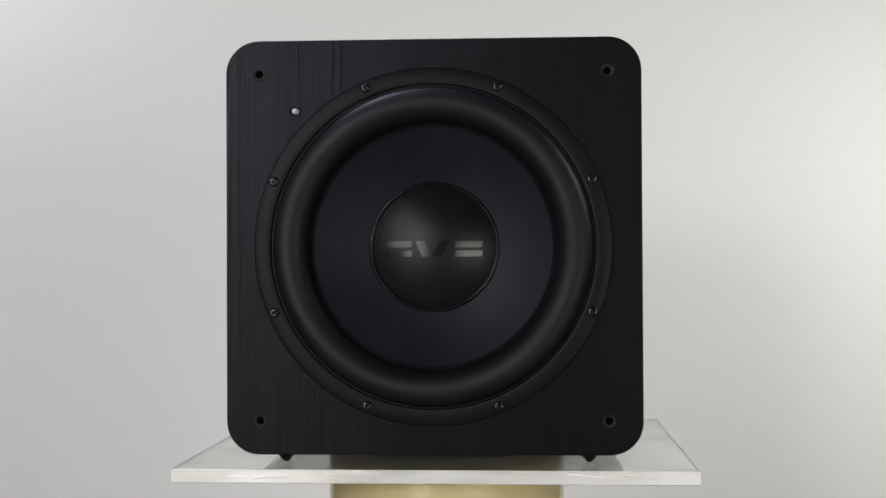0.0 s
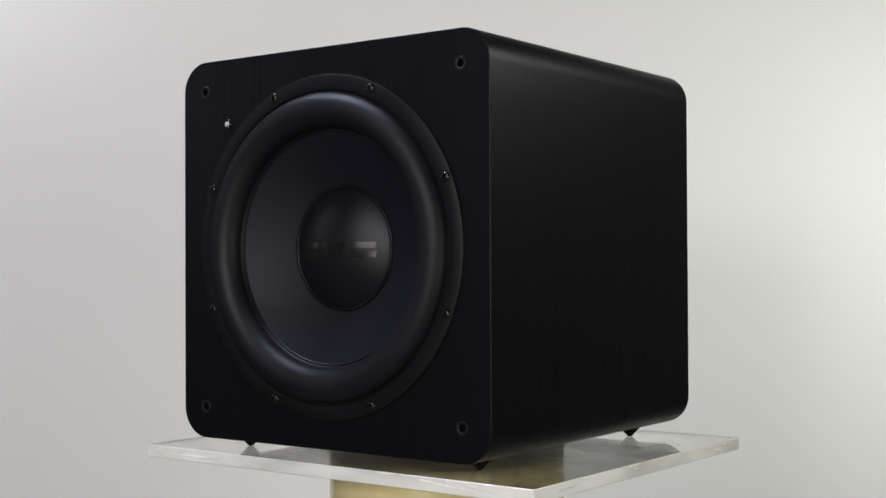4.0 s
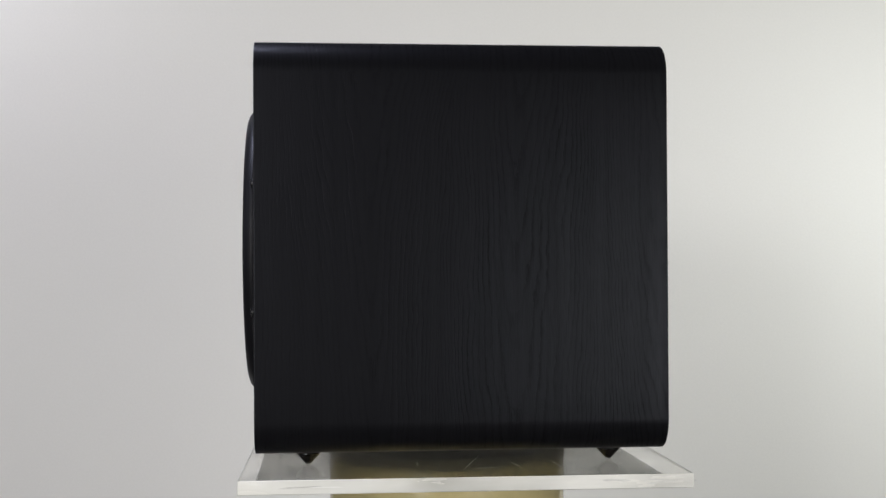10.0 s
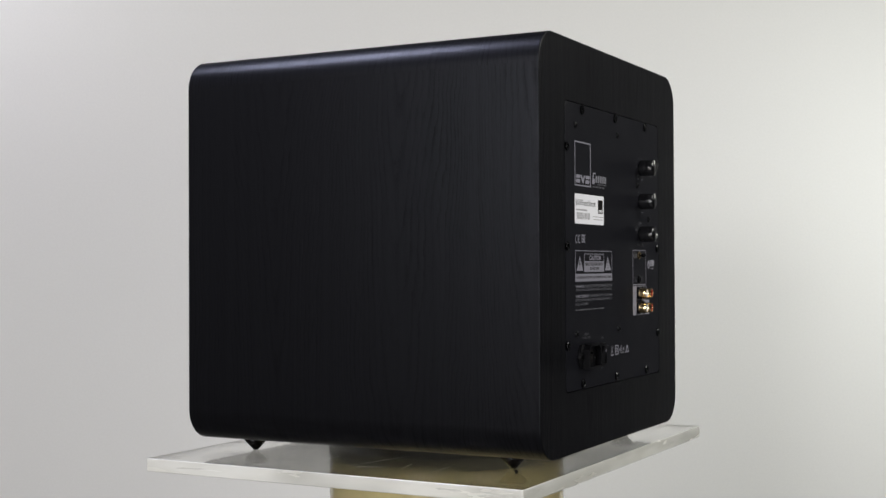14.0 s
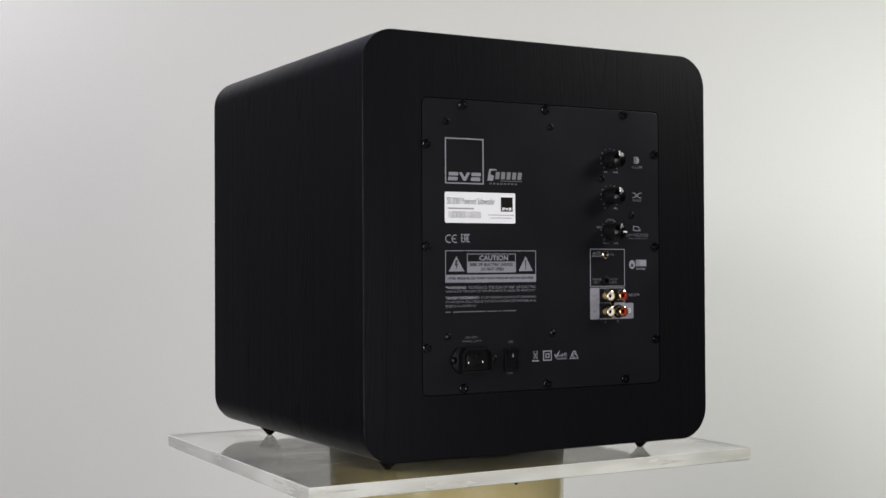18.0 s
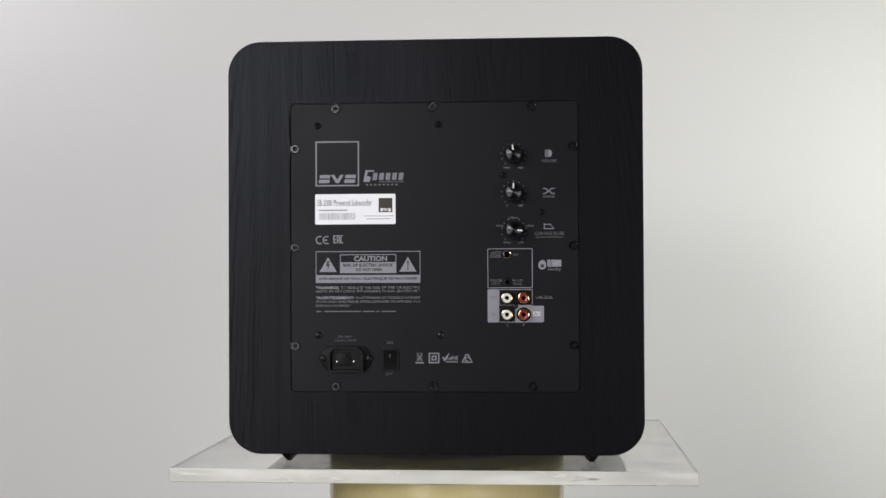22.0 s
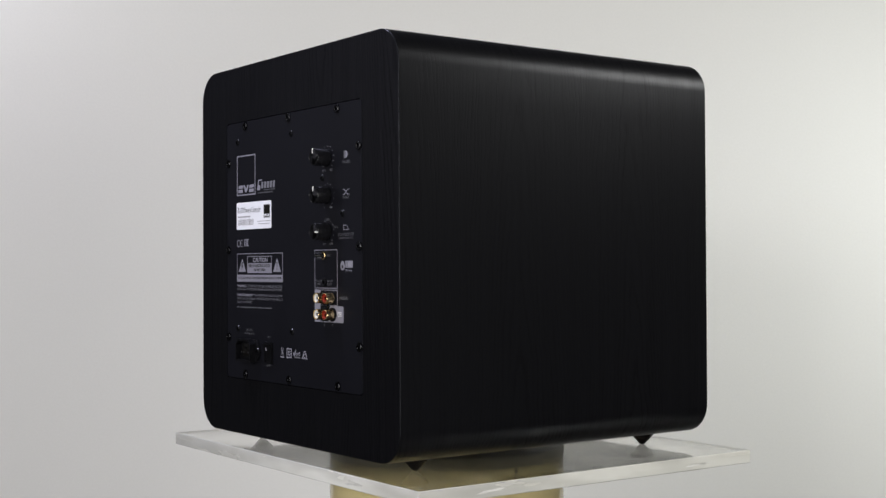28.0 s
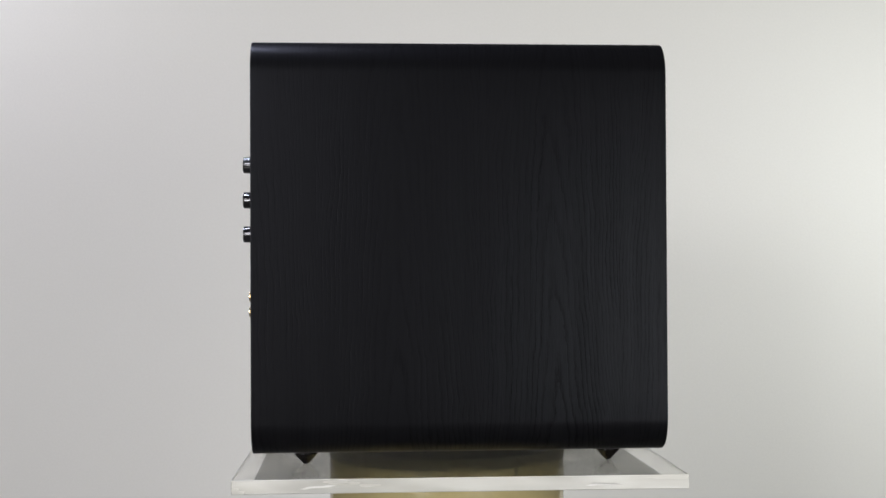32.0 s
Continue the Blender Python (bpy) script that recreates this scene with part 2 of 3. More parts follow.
def border(bm, outer, inner, low, high):
    """A flat raised frame between two outlines of the same length."""
    rows = [[bm.verts.new((x, y, z)) for x, y in loop] for loop, z in
            ((outer, low), (outer, high), (inner, high), (inner, low))]
    n = len(outer)
    for a, b in zip(rows, rows[1:] + rows[:1]):
        for i in range(n):
            bm.faces.new((a[i], a[(i + 1) % n], b[(i + 1) % n], b[i]))
    return bm


def lathe(bm, profile, n=48, close_low=False, close_high=False):
    """Turns a profile of (radius, height) round the z axis; a radius of 0 closes in a point."""
    rows = []
    for r, h in profile:
        rows.append([bm.verts.new((0, 0, h))] if r == 0 else
                    [bm.verts.new((r * math.cos(2 * math.pi * i / n), r * math.sin(2 * math.pi * i / n), h)) for i in range(n)])
    for a, b in zip(rows, rows[1:]):
        for i in range(n):
            j = (i + 1) % n
            if len(a) == 1:
                bm.faces.new((a[0], b[j], b[i]))
            elif len(b) == 1:
                bm.faces.new((a[i], a[j], b[0]))
            else:
                bm.faces.new((a[i], a[j], b[j], b[i]))
    if close_low:
        bm.faces.new(rows[0][::-1])
    if close_high:
        bm.faces.new(rows[-1])
    return bm


def made(build, *args, **kw):
    bm = bmesh.new()
    build(bm, *args, **kw)
    return bm


def lettering(words, u0, v0, u1, v1, bold=0.0):
    """A mesh of the words in the built-in font, stretched to the box from (u0, v0) to (u1, v1), lying on z = 0."""
    data = bpy.data.curves.new("words", "FONT")
    data.body = words
    data.resolution_u = 2
    data.offset = bold
    ob = new("words", data)
    deps = bpy.context.evaluated_depsgraph_get()
    mesh = bpy.data.meshes.new_from_object(ob.evaluated_get(deps))
    bpy.data.objects.remove(ob)
    bpy.data.curves.remove(data)
    xs = [v.co.x for v in mesh.vertices]
    ys = [v.co.y for v in mesh.vertices]
    for v in mesh.vertices:
        v.co = (u0 + (v.co.x - min(xs)) / (max(xs) - min(xs)) * (u1 - u0),
                v0 + (v.co.y - min(ys)) / (max(ys) - min(ys)) * (v1 - v0), 0)
    mesh.materials.clear()
    return mesh


# ---- room ----
def box_part(name, x0, x1, y0, y1, z0, z1, material, label=""):
    bm = bmesh.new()
    bmesh.ops.create_cube(bm, size=1, matrix=Matrix.LocRotScale(
        ((x0 + x1) / 2, (y0 + y1) / 2, (z0 + z1) / 2), None, (x1 - x0, y1 - y0, z1 - z0)))
    ob = new(name, mesh_of(name, bm, material))
    return tagged(ob, label, kind="structure")


WALL_Y = 1.25
box_part("floor", -3.2, 3.2, -4.0, WALL_Y + 0.3, -0.1, 0.0, FLOORING, "plain dark grey studio floor")
box_part("ceiling", -3.2, 3.2, -4.0, WALL_Y + 0.3, 2.7, 2.8, DIM, "charcoal painted ceiling")
box_part("backdrop", -1.02, 1.02, WALL_Y, WALL_Y + 0.03, 0.0, 1.95, PAINT, "smooth white studio backdrop behind the turntable")
box_part("wall_back", -3.2, 3.2, WALL_Y + 0.2, WALL_Y + 0.3, 0.0, 2.7, DIM, "charcoal painted wall")
box_part("wall_front", -3.2, 3.2, -4.1, -4.0, 0.0, 2.7, DIM, "charcoal painted wall")
box_part("wall_left", -3.3, -3.2, -4.0, WALL_Y + 0.3, 0.0, 2.7, DIM, "charcoal painted wall")
box_part("wall_right", 3.2, 3.3, -4.0, WALL_Y + 0.3, 0.0, 2.7, DIM, "charcoal painted wall")


# ---- pedestal ----
def pedestal():
    thing = new("pedestal")
    tagged(thing, "cream lacquered round column carrying the acrylic plate", "pedestal")
    top, r = TABLE - 0.0122, 0.1172
    bm = made(lathe, [(0, 0.001), (r - 0.003, 0.001), (r, 0.004), (r, top - 0.0125), (r - 0.002, top - 0.011), (0, top - 0.011)], 96)
    column = part("column", bm, CREAM, thing)
    # Olive disc in place of the column's top, painting the shade below the plate.
    part("shaded_top", made(lathe, [(0, top - 0.011), (r + 0.0004, top - 0.011), (r + 0.0004, top + 0.0001), (0, top + 0.0001)], 96), OLIVE, thing, "column top in darker olive, its shade under the plate painted in")
    a = radians(-56.5)
    bm = made(lathe, [(0.0020, -0.001), (0.0020, 0.0006), (0.0014, 0.0012), (0, 0.0013)], 14)
    out = Vector((math.cos(a), math.sin(a), 0))
    part("screw", bm, SHADE_BLACK, thing, "small black screw", Matrix.Translation(out * r + Vector((0, 0, TABLE - 0.0262))) @ out.to_track_quat("Z", "Y").to_matrix().to_4x4())
    return thing


pedestal()


# ---- acrylic plate ----
def acrylic_plate():
    w, d, t = 0.2290, 0.1910, 0.012
    bm = bmesh.new()
    outline = rounded(w, d, 0.0012, 3)
    inner = rounded(w - 0.0006, d - 0.0006, 0.0008, 3)
    stack(bm, [[(x, y, -t) for x, y in inner], [(x, y, -t + 0.0006) for x, y in outline],
               [(x, y, -0.0006) for x, y in outline], [(x, y, 0) for x, y in inner]])
    bmesh.ops.recalc_face_normals(bm, faces=bm.faces[:])
    for f in bm.faces:
        f.material_index = 0 if abs(f.normal.z) > 0.9 else 1
    ob = new("acrylic_plate", mesh_of("acrylic_plate", bm, [ACRYLIC, ACRYLIC_EDGE]))
    for x0, y0, x1, y1, width in ((0.1894, -0.0006, 0.1103, 0.0208, 0.3), (0.1901, 0.0861, 0.1412, 0.0828, 0.25), (0.185, 0.0072, 0.1771, 0.0339, 0.45),
                                  (0.1778, 0.0517, 0.148, 0.0449, 0.3), (0.1645, -0.0385, 0.1394, -0.0378, 0.35)):
        a, b = Vector((x0, y0)), Vector((x1, y1))
        side = (b - a).normalized().orthogonal() * width / 1000
        mid = a.lerp(b, 0.45) + side * 1.5
        bm = made(prism, [tuple(a), tuple(mid - side), tuple(b), tuple(mid + side)], 0.00002, 0.00006)
        part("scratch", bm, MILKY, ob, "fine milky scratch")
    # bright and dull streaks that paint the refraction in the clear edges
    rng = random.Random(11)
    for out, reach, half in (((0, -1, 0), d, w), ((1, 0, 0), w, d), ((0, 1, 0), d, w), ((-1, 0, 0), w, d)):
        out = Vector(out)
        along = Vector((-out.y, out.x, 0))
        for end in (-1, -1, 1, 1):
            s = end * half * rng.uniform(0.55, 0.90)
            long, tall, lean = rng.uniform(0.012, 0.022), rng.uniform(0.0005, 0.0013), rng.uniform(-0.0022, 0.0022)
            pts = [(-long, -lean), (-0.5 * long, -0.4 * lean + tall), (0.1 * long, 0.2 * lean + 0.6 * tall), (0.6 * long, 0.5 * lean + 0.9 * tall), (long, lean),
                   (0.5 * long, 0.4 * lean - 0.7 * tall), (-0.2 * long, -0.2 * lean - 0.3 * tall), (-0.7 * long, -0.5 * lean - 0.8 * tall)]
            spot = out * (reach + 0.00001) + along * s + Vector((0, 0, -t / 2 + rng.uniform(-0.0018, 0.0018)))
            turn = Matrix((along, Vector((0, 0, 1)), out)).transposed().to_4x4()
            clear = rng.random() < 0.5
            part("refraction_streak", made(prism, pts, 0.0, 0.00004), SMOKY if clear else PALE, ob, "dull streak painting refraction in the edge" if clear else "pale streak painting a refracted glint", Matrix.Translation(spot) @ turn)
    return tagged(ob, "thick clear acrylic sheet turning on the cream column", "plate")


plate = acrylic_plate()

# ---- subwoofer ----
# Its own space: origin on the plate at the turning axis, front towards -y.
X0, X1, YF, YB, Z0, Z1 = -0.1828, 0.1795, -0.1824, 0.1808, 0.0117, 0.3737
XC, ZC = (X0 + X1) / 2, (Z0 + Z1) / 2
DX, DZ, DR = -0.0020, 0.1928, 0.1560      # driver
PX, PZ, PW, PH = -0.0016, 0.1923, 0.1257, 0.1262      # amplifier panel
subwoofer = new("subwoofer")
tagged(subwoofer, "black ash veneered subwoofer with one large driver and rounded edges", "subwoofer")


def on_front(u=0.0, v=0.0, h=0.0):
    """Pose on the front: u to the viewer's right, v up, h outwards."""
    return Matrix(((1, 0, 0, DX + u), (0, 0, -1, YF - h), (0, 1, 0, DZ + v), (0, 0, 0, 1)))


def on_back(u=0.0, v=0.0, h=0.0):
    """Pose on the amplifier panel in millimetres from its centre."""
    return Matrix(((-1, 0, 0, PX - u / 1000), (0, 0, 1, YB + h / 1000), (0, 1, 0, PZ + v / 1000), (0, 0, 0, 1)))


def cabinet():
    bm = bmesh.new()
    uv = bm.loops.layers.uv.new("grain")
    hw, hh, r, corner, side = (X1 - X0) / 2, (Z1 - Z0) / 2, 0.029, 12, 10

    def ring(inset, y):
        return [bm.verts.new((XC + a, y, ZC + b)) for a, b in rounded(hw - inset, hh - inset, r - inset, corner, side)]

    e = 0.0009
    k = 0.0003
    steps = [(e + k, YF), (e, YF), (0.45 * e, YF + 0.16 * e), (0.12 * e, YF + 0.5 * e), (0, YF + e), (0, YF + e + k), (0, -0.06), (0, 0.06),
             (0, YB - e - k), (0, YB - e), (0.12 * e, YB - 0.5 * e), (0.45 * e, YB - 0.16 * e), (e, YB), (e + k, YB)]
    rings = [ring(*s) for s in steps]
    n = len(rings[0])
    arc = [0.0]
    for i in range(n):
        arc.append(arc[-1] + (rings[6][(i + 1) % n].co - rings[6][i].co).length)
    along = []
    for a, b in zip(steps, steps[1:]):
        along.append((a[1], b[1]))
    for k, (a, b) in enumerate(zip(rings, rings[1:])):
        for i in range(n):
            f = bm.faces.new((a[i], a[(i + 1) % n], b[(i + 1) % n], b[i]))
            for lp, (yy, s) in zip(f.loops, ((along[k][0], arc[i]), (along[k][0], arc[i + 1]), (along[k][1], arc[i + 1]), (along[k][1], arc[i]))):
                lp[uv].uv = (yy + 0.5, s)
    # front with the driver's cut-out, back with the panel's recess
    hole = []
    for v in rings[0]:
        a = math.atan2(v.co.z - DZ, v.co.x - DX)
        hole.append(bm.verts.new((DX + 0.150 * math.cos(a), YF, DZ + 0.150 * math.sin(a))))
    deep = [bm.verts.new((v.co.x, YF + 0.08, v.co.z)) for v in hole]
    gap = 0.0005
    opening = [bm.verts.new((PX + a, YB, PZ + b)) for a, b in rounded(PW + gap, PH + gap, 0.005, corner, side)]
    floor = [bm.verts.new((v.co.x, YB - 0.002, v.co.z)) for v in opening]

    def skin(a, b):
        for i in range(n):
            f = bm.faces.new((a[i], a[(i + 1) % n], b[(i + 1) % n], b[i]))
            for lp in f.loops:
                front = lp.vert.co.y < 0
                f.material_index = 1
                lp[uv].uv = (lp.vert.co.x * (1.4 if front else 1.1) + (2.3 if front else 4.1), lp.vert.co.z * (0.5 if front else 0.8))

    skin(rings[0], hole)
    skin(hole, deep)
    skin(rings[-1], opening)
    skin(opening, floor)
    for loop in (deep, floor):
        f = bm.faces.new(loop)
        for lp in f.loops:
            lp[uv].uv = (lp.vert.co.x, lp.vert.co.z)
    return part("cabinet", bm, [VENEER, BAFFLE], subwoofer, sharp=30)


cabinet()


def screw_mesh(r, material, recess=True, dome=0.4):
    """A round-headed screw with a socket, its axis along z."""
    h = r * dome
    prof = [(r * 1.0, -0.002), (r, 0.25 * h), (0.9 * r, 0.7 * h), (0.68 * r, h)]
    prof += [(0.46 * r, h * 1.02), (0.40 * r, h * 0.1), (0, 0)] if recess else [(0, 1.1 * h)]
    return mesh_of("screw", made(lathe, prof, 16), material)


def flat_screw(r):
    """A blackened pan-head screw with a polished rim and a hexagon socket."""
    bm = made(lathe, [(r * 1.25, 0.0), (r * 1.22, -0.0006), (r, -0.0006), (r, 0.0006), (0.86 * r, 0.0011), (0.52 * r, 0.0011), (0.46 * r, 0.0009), (0.42 * r, -0.0010), (0, -0.0012)], 24)
    return mesh_of("screw", bm, STEEL, sharp=25)


def cross_screw(r, material):
    """A pan-head screw; the shade in its cross recess is painted as dark bars."""
    bm = made(lathe, [(r * 1.12, -0.0002), (r, 0.0004), (0.9 * r, 0.0009), (0.6 * r, 0.0013), (0, 0.0014)], 20)
    for a in (0.4, 0.4 + math.pi / 2):
        c, d = math.cos(a), math.sin(a)
        corners = [(u * c - v * d, u * d + v * c) for u, v in ((-0.62 * r, -0.13 * r), (0.62 * r, -0.13 * r), (0.62 * r, 0.13 * r), (-0.62 * r, 0.13 * r))]
        slot = bmesh.new()
        prism(slot, corners, 0.0008, 0.00146 + 0.00002 * a)
        mesh = bpy.data.meshes.new("slot")
        slot.to_mesh(mesh)
        slot.free()
        first = len(bm.faces)
        bm.from_mesh(mesh)
        bm.faces.ensure_lookup_table()
        for f in bm.faces[first:]:
            f.material_index = 1
        bpy.data.meshes.remove(mesh)
    return mesh_of("screw", bm, [material, SHADE_BLACK], sharp=30)


# driver: frame, surround, cone and dust cap
def driver():
    bm = made(lathe, [(0.137, -0.004), (0.137, 0.0022), (0.1385, 0.0026), (0.1395, 0.0012), (0.1405, 0.0012), (0.1418, 0.0030),
                      (0.1440, 0.0034), (0.1535, 0.0030), (0.1553, 0.0022), (DR, 0.0006), (DR, -0.001)], 128)
    frame_ob = part("driver_frame", bm, FRAME_BLACK, subwoofer, "satin black round driver frame", on_front())
    prof = []
    for i in range(25):
        a = math.pi * (0.02 + 0.98 * i / 24)
        mid, half = 0.1235, 0.0155
        prof.append((mid + half * math.cos(a), 0.0015 + 0.0120 * math.sin(a) - 0.0060 * (i / 24) ** 3))
    prof += [(0.1072, -0.0052), (0.1066, -0.0066), (0.1056, -0.0062), (0.1045, -0.0074)]
    part("surround", made(lathe, prof, 144), RUBBER, subwoofer, "thick black rubber half-roll surround", on_front(), sharp=60)
    prof = []
    for i in range(13):
        f = i / 12
        prof.append((0.1048 + (0.0575 - 0.1048) * f, -0.0072 - 0.0205 * f - 0.0016 * math.sin(math.pi * f)))
    prof += [(0.050, -0.0290)]
    part("cone", made(lathe, prof, 128), CONE, subwoofer, "dark coated paper cone", on_front(), sharp=60)
    bm = made(lathe, [(0.0584, -0.0292), (0.0582, -0.0272), (0.0574, -0.0262), (0.0560, -0.0260), (0.0550, -0.0264), (0.0541, -0.0275), (0.0530, -0.0287)], 168)
    for v in bm.verts:
        a = math.atan2(v.co.y, v.co.x)
        lump = noise.noise(Vector((math.cos(a) * 7, math.sin(a) * 7, 0.5))) + 0.6 * noise.noise(Vector((math.cos(a) * 22, math.sin(a) * 22, 3.5)))
        v.co.x, v.co.y = v.co.x + 0.0004 * lump * math.cos(a), v.co.y + 0.0004 * lump * math.sin(a)
        v.co.z += 0.0003 * lump
    part("cap_ring", bm, GLUE, subwoofer, "glossy uneven glue bead round the dust cap", on_front(), sharp=70)
    prof = []
    for i in range(15):
        r = 0.0540 * math.cos(math.pi / 2 * i / 14)
        prof.append((0 if i == 14 else r, cap_height(r)))
    cap = part("dust_cap", made(lathe, prof, 96), CAP, subwoofer, "satin black domed dust cap", on_front(), sharp=60)
    for shape in EMBLEM_SHAPES:
        part("emblem", made(draped, *shape), EMBLEM, cap, "champagne foil emblem shape")
    head = screw_mesh(0.0046, SCREW_BLACK)
    for k in range(8):
        a = radians(22.5 + 45 * k)
        part("screw", head, None, frame_ob, at=Matrix.Translation((0.1496 * math.cos(a), 0.1496 * math.sin(a), 0.0030)))


def cap_height(r):
    ball = 0.108
    return -0.0275 + math.sqrt(max(0, ball * ball - r * r)) - math.sqrt(ball * ball - 0.054 * 0.054)


EMBLEM_SHAPES = [(-0.0430, -0.0006, -0.0190, 0.0050, 0.002), (-0.0430, -0.0088, -0.0190, -0.0034, 0.002),
                 (-0.0130, -0.0088, -0.0040, 0.0050, -0.013), (0.0020, -0.0088, 0.0110, 0.0050, 0.014),
                 (0.0190, -0.0006, 0.0430, 0.0050, 0.002), (0.0190, -0.0088, 0.0430, -0.0034, 0.002)]


def draped(bm, u0, v0, u1, v1, lean, cols=8, rows=2):
    """A leaning bar of foil that follows the dome."""
    grid = []
    for j in range(rows + 1):
        line = []
        for i in range(cols + 1):
            v = v0 + (v1 - v0) * j / rows
            u = u0 + (u1 - u0) * i / cols + lean * (j / rows - 0.5) * 0.5
            line.append(bm.verts.new((u, v, cap_height(math.hypot(u, v)) + 0.0003)))
        grid.append(line)
    for a, b in zip(grid, grid[1:]):
        for i in range(cols):
            bm.faces.new((a[i], a[i + 1], b[i + 1], b[i]))


driver()

# sockets for the grille, the status light, the feet
sock = mesh_of("grille_socket", made(lathe, [(0.0062, -0.001), (0.0062, 0.0003), (0.0057, 0.0007), (0.0042, 0.0007), (0.0034, 0.0003), (0.0032, -0.006), (0, -0.006)], 28), RUBBER)
# Flat dark disc painting the shade inside the socket.
hole_disc = mesh_of("socket_shade", made(lathe, [(0.0033, 0.0001), (0, 0.0001)], 20), SHADE_BLACK)
for u, v in ((-0.1512, 0.1516), (0.1520, 0.1512), (-0.1512, -0.1514), (0.1520, -0.1514)):
    s = part("grille_socket", sock, None, subwoofer, at=on_front(u, v))
    part("socket_shade", hole_disc, None, s)
light = part("status_light", made(lathe, [(0.0047, -0.001), (0.0047, 0.0014), (0.0041, 0.0022), (0.0030, 0.0019), (0.0027, 0.0012)], 24), GLOSS, subwoofer, at=on_front(-0.1198, 0.1188))
part("lens", made(lathe, [(0.0026, 0.001), (0.0025, 0.0024), (0.0021, 0.0030), (0.0012, 0.0033), (0, 0.0034)], 20), LENS, light, "milky white lens")
foot_mesh = mesh_of("foot", made(lathe, [(0, 0.0108), (0.0108, 0.0106), (0.0110, 0.0094), (0.0104, 0.0086), (0.0066, 0.0046), (0.0040, 0.0018), (0.0028, 0.0004), (0.0020, 0.0), (0, 0.0)], 40), BROWN)
washer = mesh_of("foot_washer", made(lathe, [(0.0090, 0.0102), (0.0117, 0.0103), (0.0119, 0.0108), (0.0119, 0.0119), (0.0090, 0.0119)], 40), BROWN)
for x, y in ((-0.1382, -0.1372), (0.1353, -0.1366), (0.1343, 0.1357), (-0.1388, 0.1354)):
    f = part("foot", foot_mesh, None, subwoofer, "black conical isolation foot", Matrix.Translation((x, y, 0)))
    part("foot_washer", washer, None, f)

# ---- amplifier panel on the back ----
panel_bm = bmesh.new()
prism(panel_bm, rounded(PW - 0.0003, PH - 0.0003, 0.0046, 6), -0.0019, 0.0002, 0.0005)
panel = part("amplifier_panel", panel_bm, PANEL, subwoofer, "black powder-coated amplifier plate with grey print", on_back(), sharp=10)


def flat(name, u0, v0, u1, v1, material, label="", h=0.35, r=0.0, parent=None):
    """A thin printed or stuck rectangle on the panel, in millimetres."""
    cx, cy, w, hh = (u0 + u1) / 2000, (v0 + v1) / 2000, abs(u1 - u0) / 2000, abs(v1 - v0) / 2000
    bm = made(prism, rounded(w, hh, max(r / 1000, 0.00002), 4 if r else 1, 1, cx, cy), 0.0002, h / 1000)
    return part(name, bm, material, parent or panel, label)


def outline(name, u0, v0, u1, v1, width, material, r=0.0, h=0.35):
    cx, cy, w, hh = (u0 + u1) / 2000, (v0 + v1) / 2000, abs(u1 - u0) / 2000, abs(v1 - v0) / 2000
    t = width / 1000
    a = rounded(w, hh, max(r / 1000, 0.0001), 4, 1, cx, cy)
    b = rounded(w - t, hh - t, max(r / 1000 - t, 0.00005), 4, 1, cx, cy)
    return part(name, made(border, a, b, 0.0002, h / 1000), material, panel)


def shape(name, points, material, h=0.35, parent=None):
    return part(name, made(prism, [(u / 1000, v / 1000) for u, v in points], 0.0002, h / 1000), material, parent or panel)


def words(text, u0, v0, u1, v1, material, h=0.40, parent=None, bold=0.0):
    mesh = lettering(text, u0 / 1000, v0 / 1000, u1 / 1000, v1 / 1000, bold)
    mesh.materials.append(material)
    return part("lettering", mesh, None, parent or panel, at=Matrix.Translation((0, 0, h / 1000)))


def mark(u0, v0, u1, v1, material, h=0.35, name="logo_shape", parent=None):
    """A plain emblem of three shapes: two pairs of bars with a wedge between."""
    w, t = (u1 - u0), (v1 - v0)
    for a in (0.0, 0.69):
        for lo, hi, k in ((0.0, 0.44, 0.0), (0.58, 1.0, 0.02)):
            b, c, d, e = u0 + w * (a + k), u0 + w * (a + k + 0.29), v0 + t * lo, v0 + t * hi
            shape(name, [(b, d), (c - 0.02 * w, d), (c, d + 0.3 * (e - d)), (c, e), (b + 0.02 * w, e), (b, e - 0.3 * (e - d))], material, h, parent)
    shape(name, [(u0 + w * 0.33, v1), (u0 + w * 0.42, v1), (u0 + w * 0.5, v0 + 0.42 * t), (u0 + w * 0.58, v1), (u0 + w * 0.67, v1), (u0 + w * 0.54, v0), (u0 + w * 0.46, v0)], material, h, parent)


# screws
panel_screw = flat_screw(0.0040)
for u, v in ((-85.8, 121.4), (-0.8, 121.8), (85.3, 121.6), (-121.6, 86.6), (-121.7, 0.2), (-121.7, -86.0), (120.7, 86.4), (121.0, 0.5), (121.0, -85.4), (-86.2, -121.2), (-0.5, -121.1), (85.4, -120.9)):
    part("screw", panel_screw, None, panel, at=Matrix.Translation((u / 1000, v / 1000, 0.0004)))
small_screw = cross_screw(0.0029, SCREW_GREY)
black_screw = cross_screw(0.0029, PLASTIC)
for u, v in ((4.6, 106.7), (5.4, -76.5), (-101.8, 106.8), (-101.5, -76.7), (60.6, 62.1), (94.1, 29.4)):
    part("screw", black_screw if v > 0 else small_screw, None, panel, at=Matrix.Translation((u / 1000, v / 1000, 0.0004)))

# emblem square, wordmark, sticker
outline("logo_frame", -103.6, 93.0, -65.2, 53.6, 1.15, INK)
mark(-100.7, 56.4, -68.0, 63.6, INK)
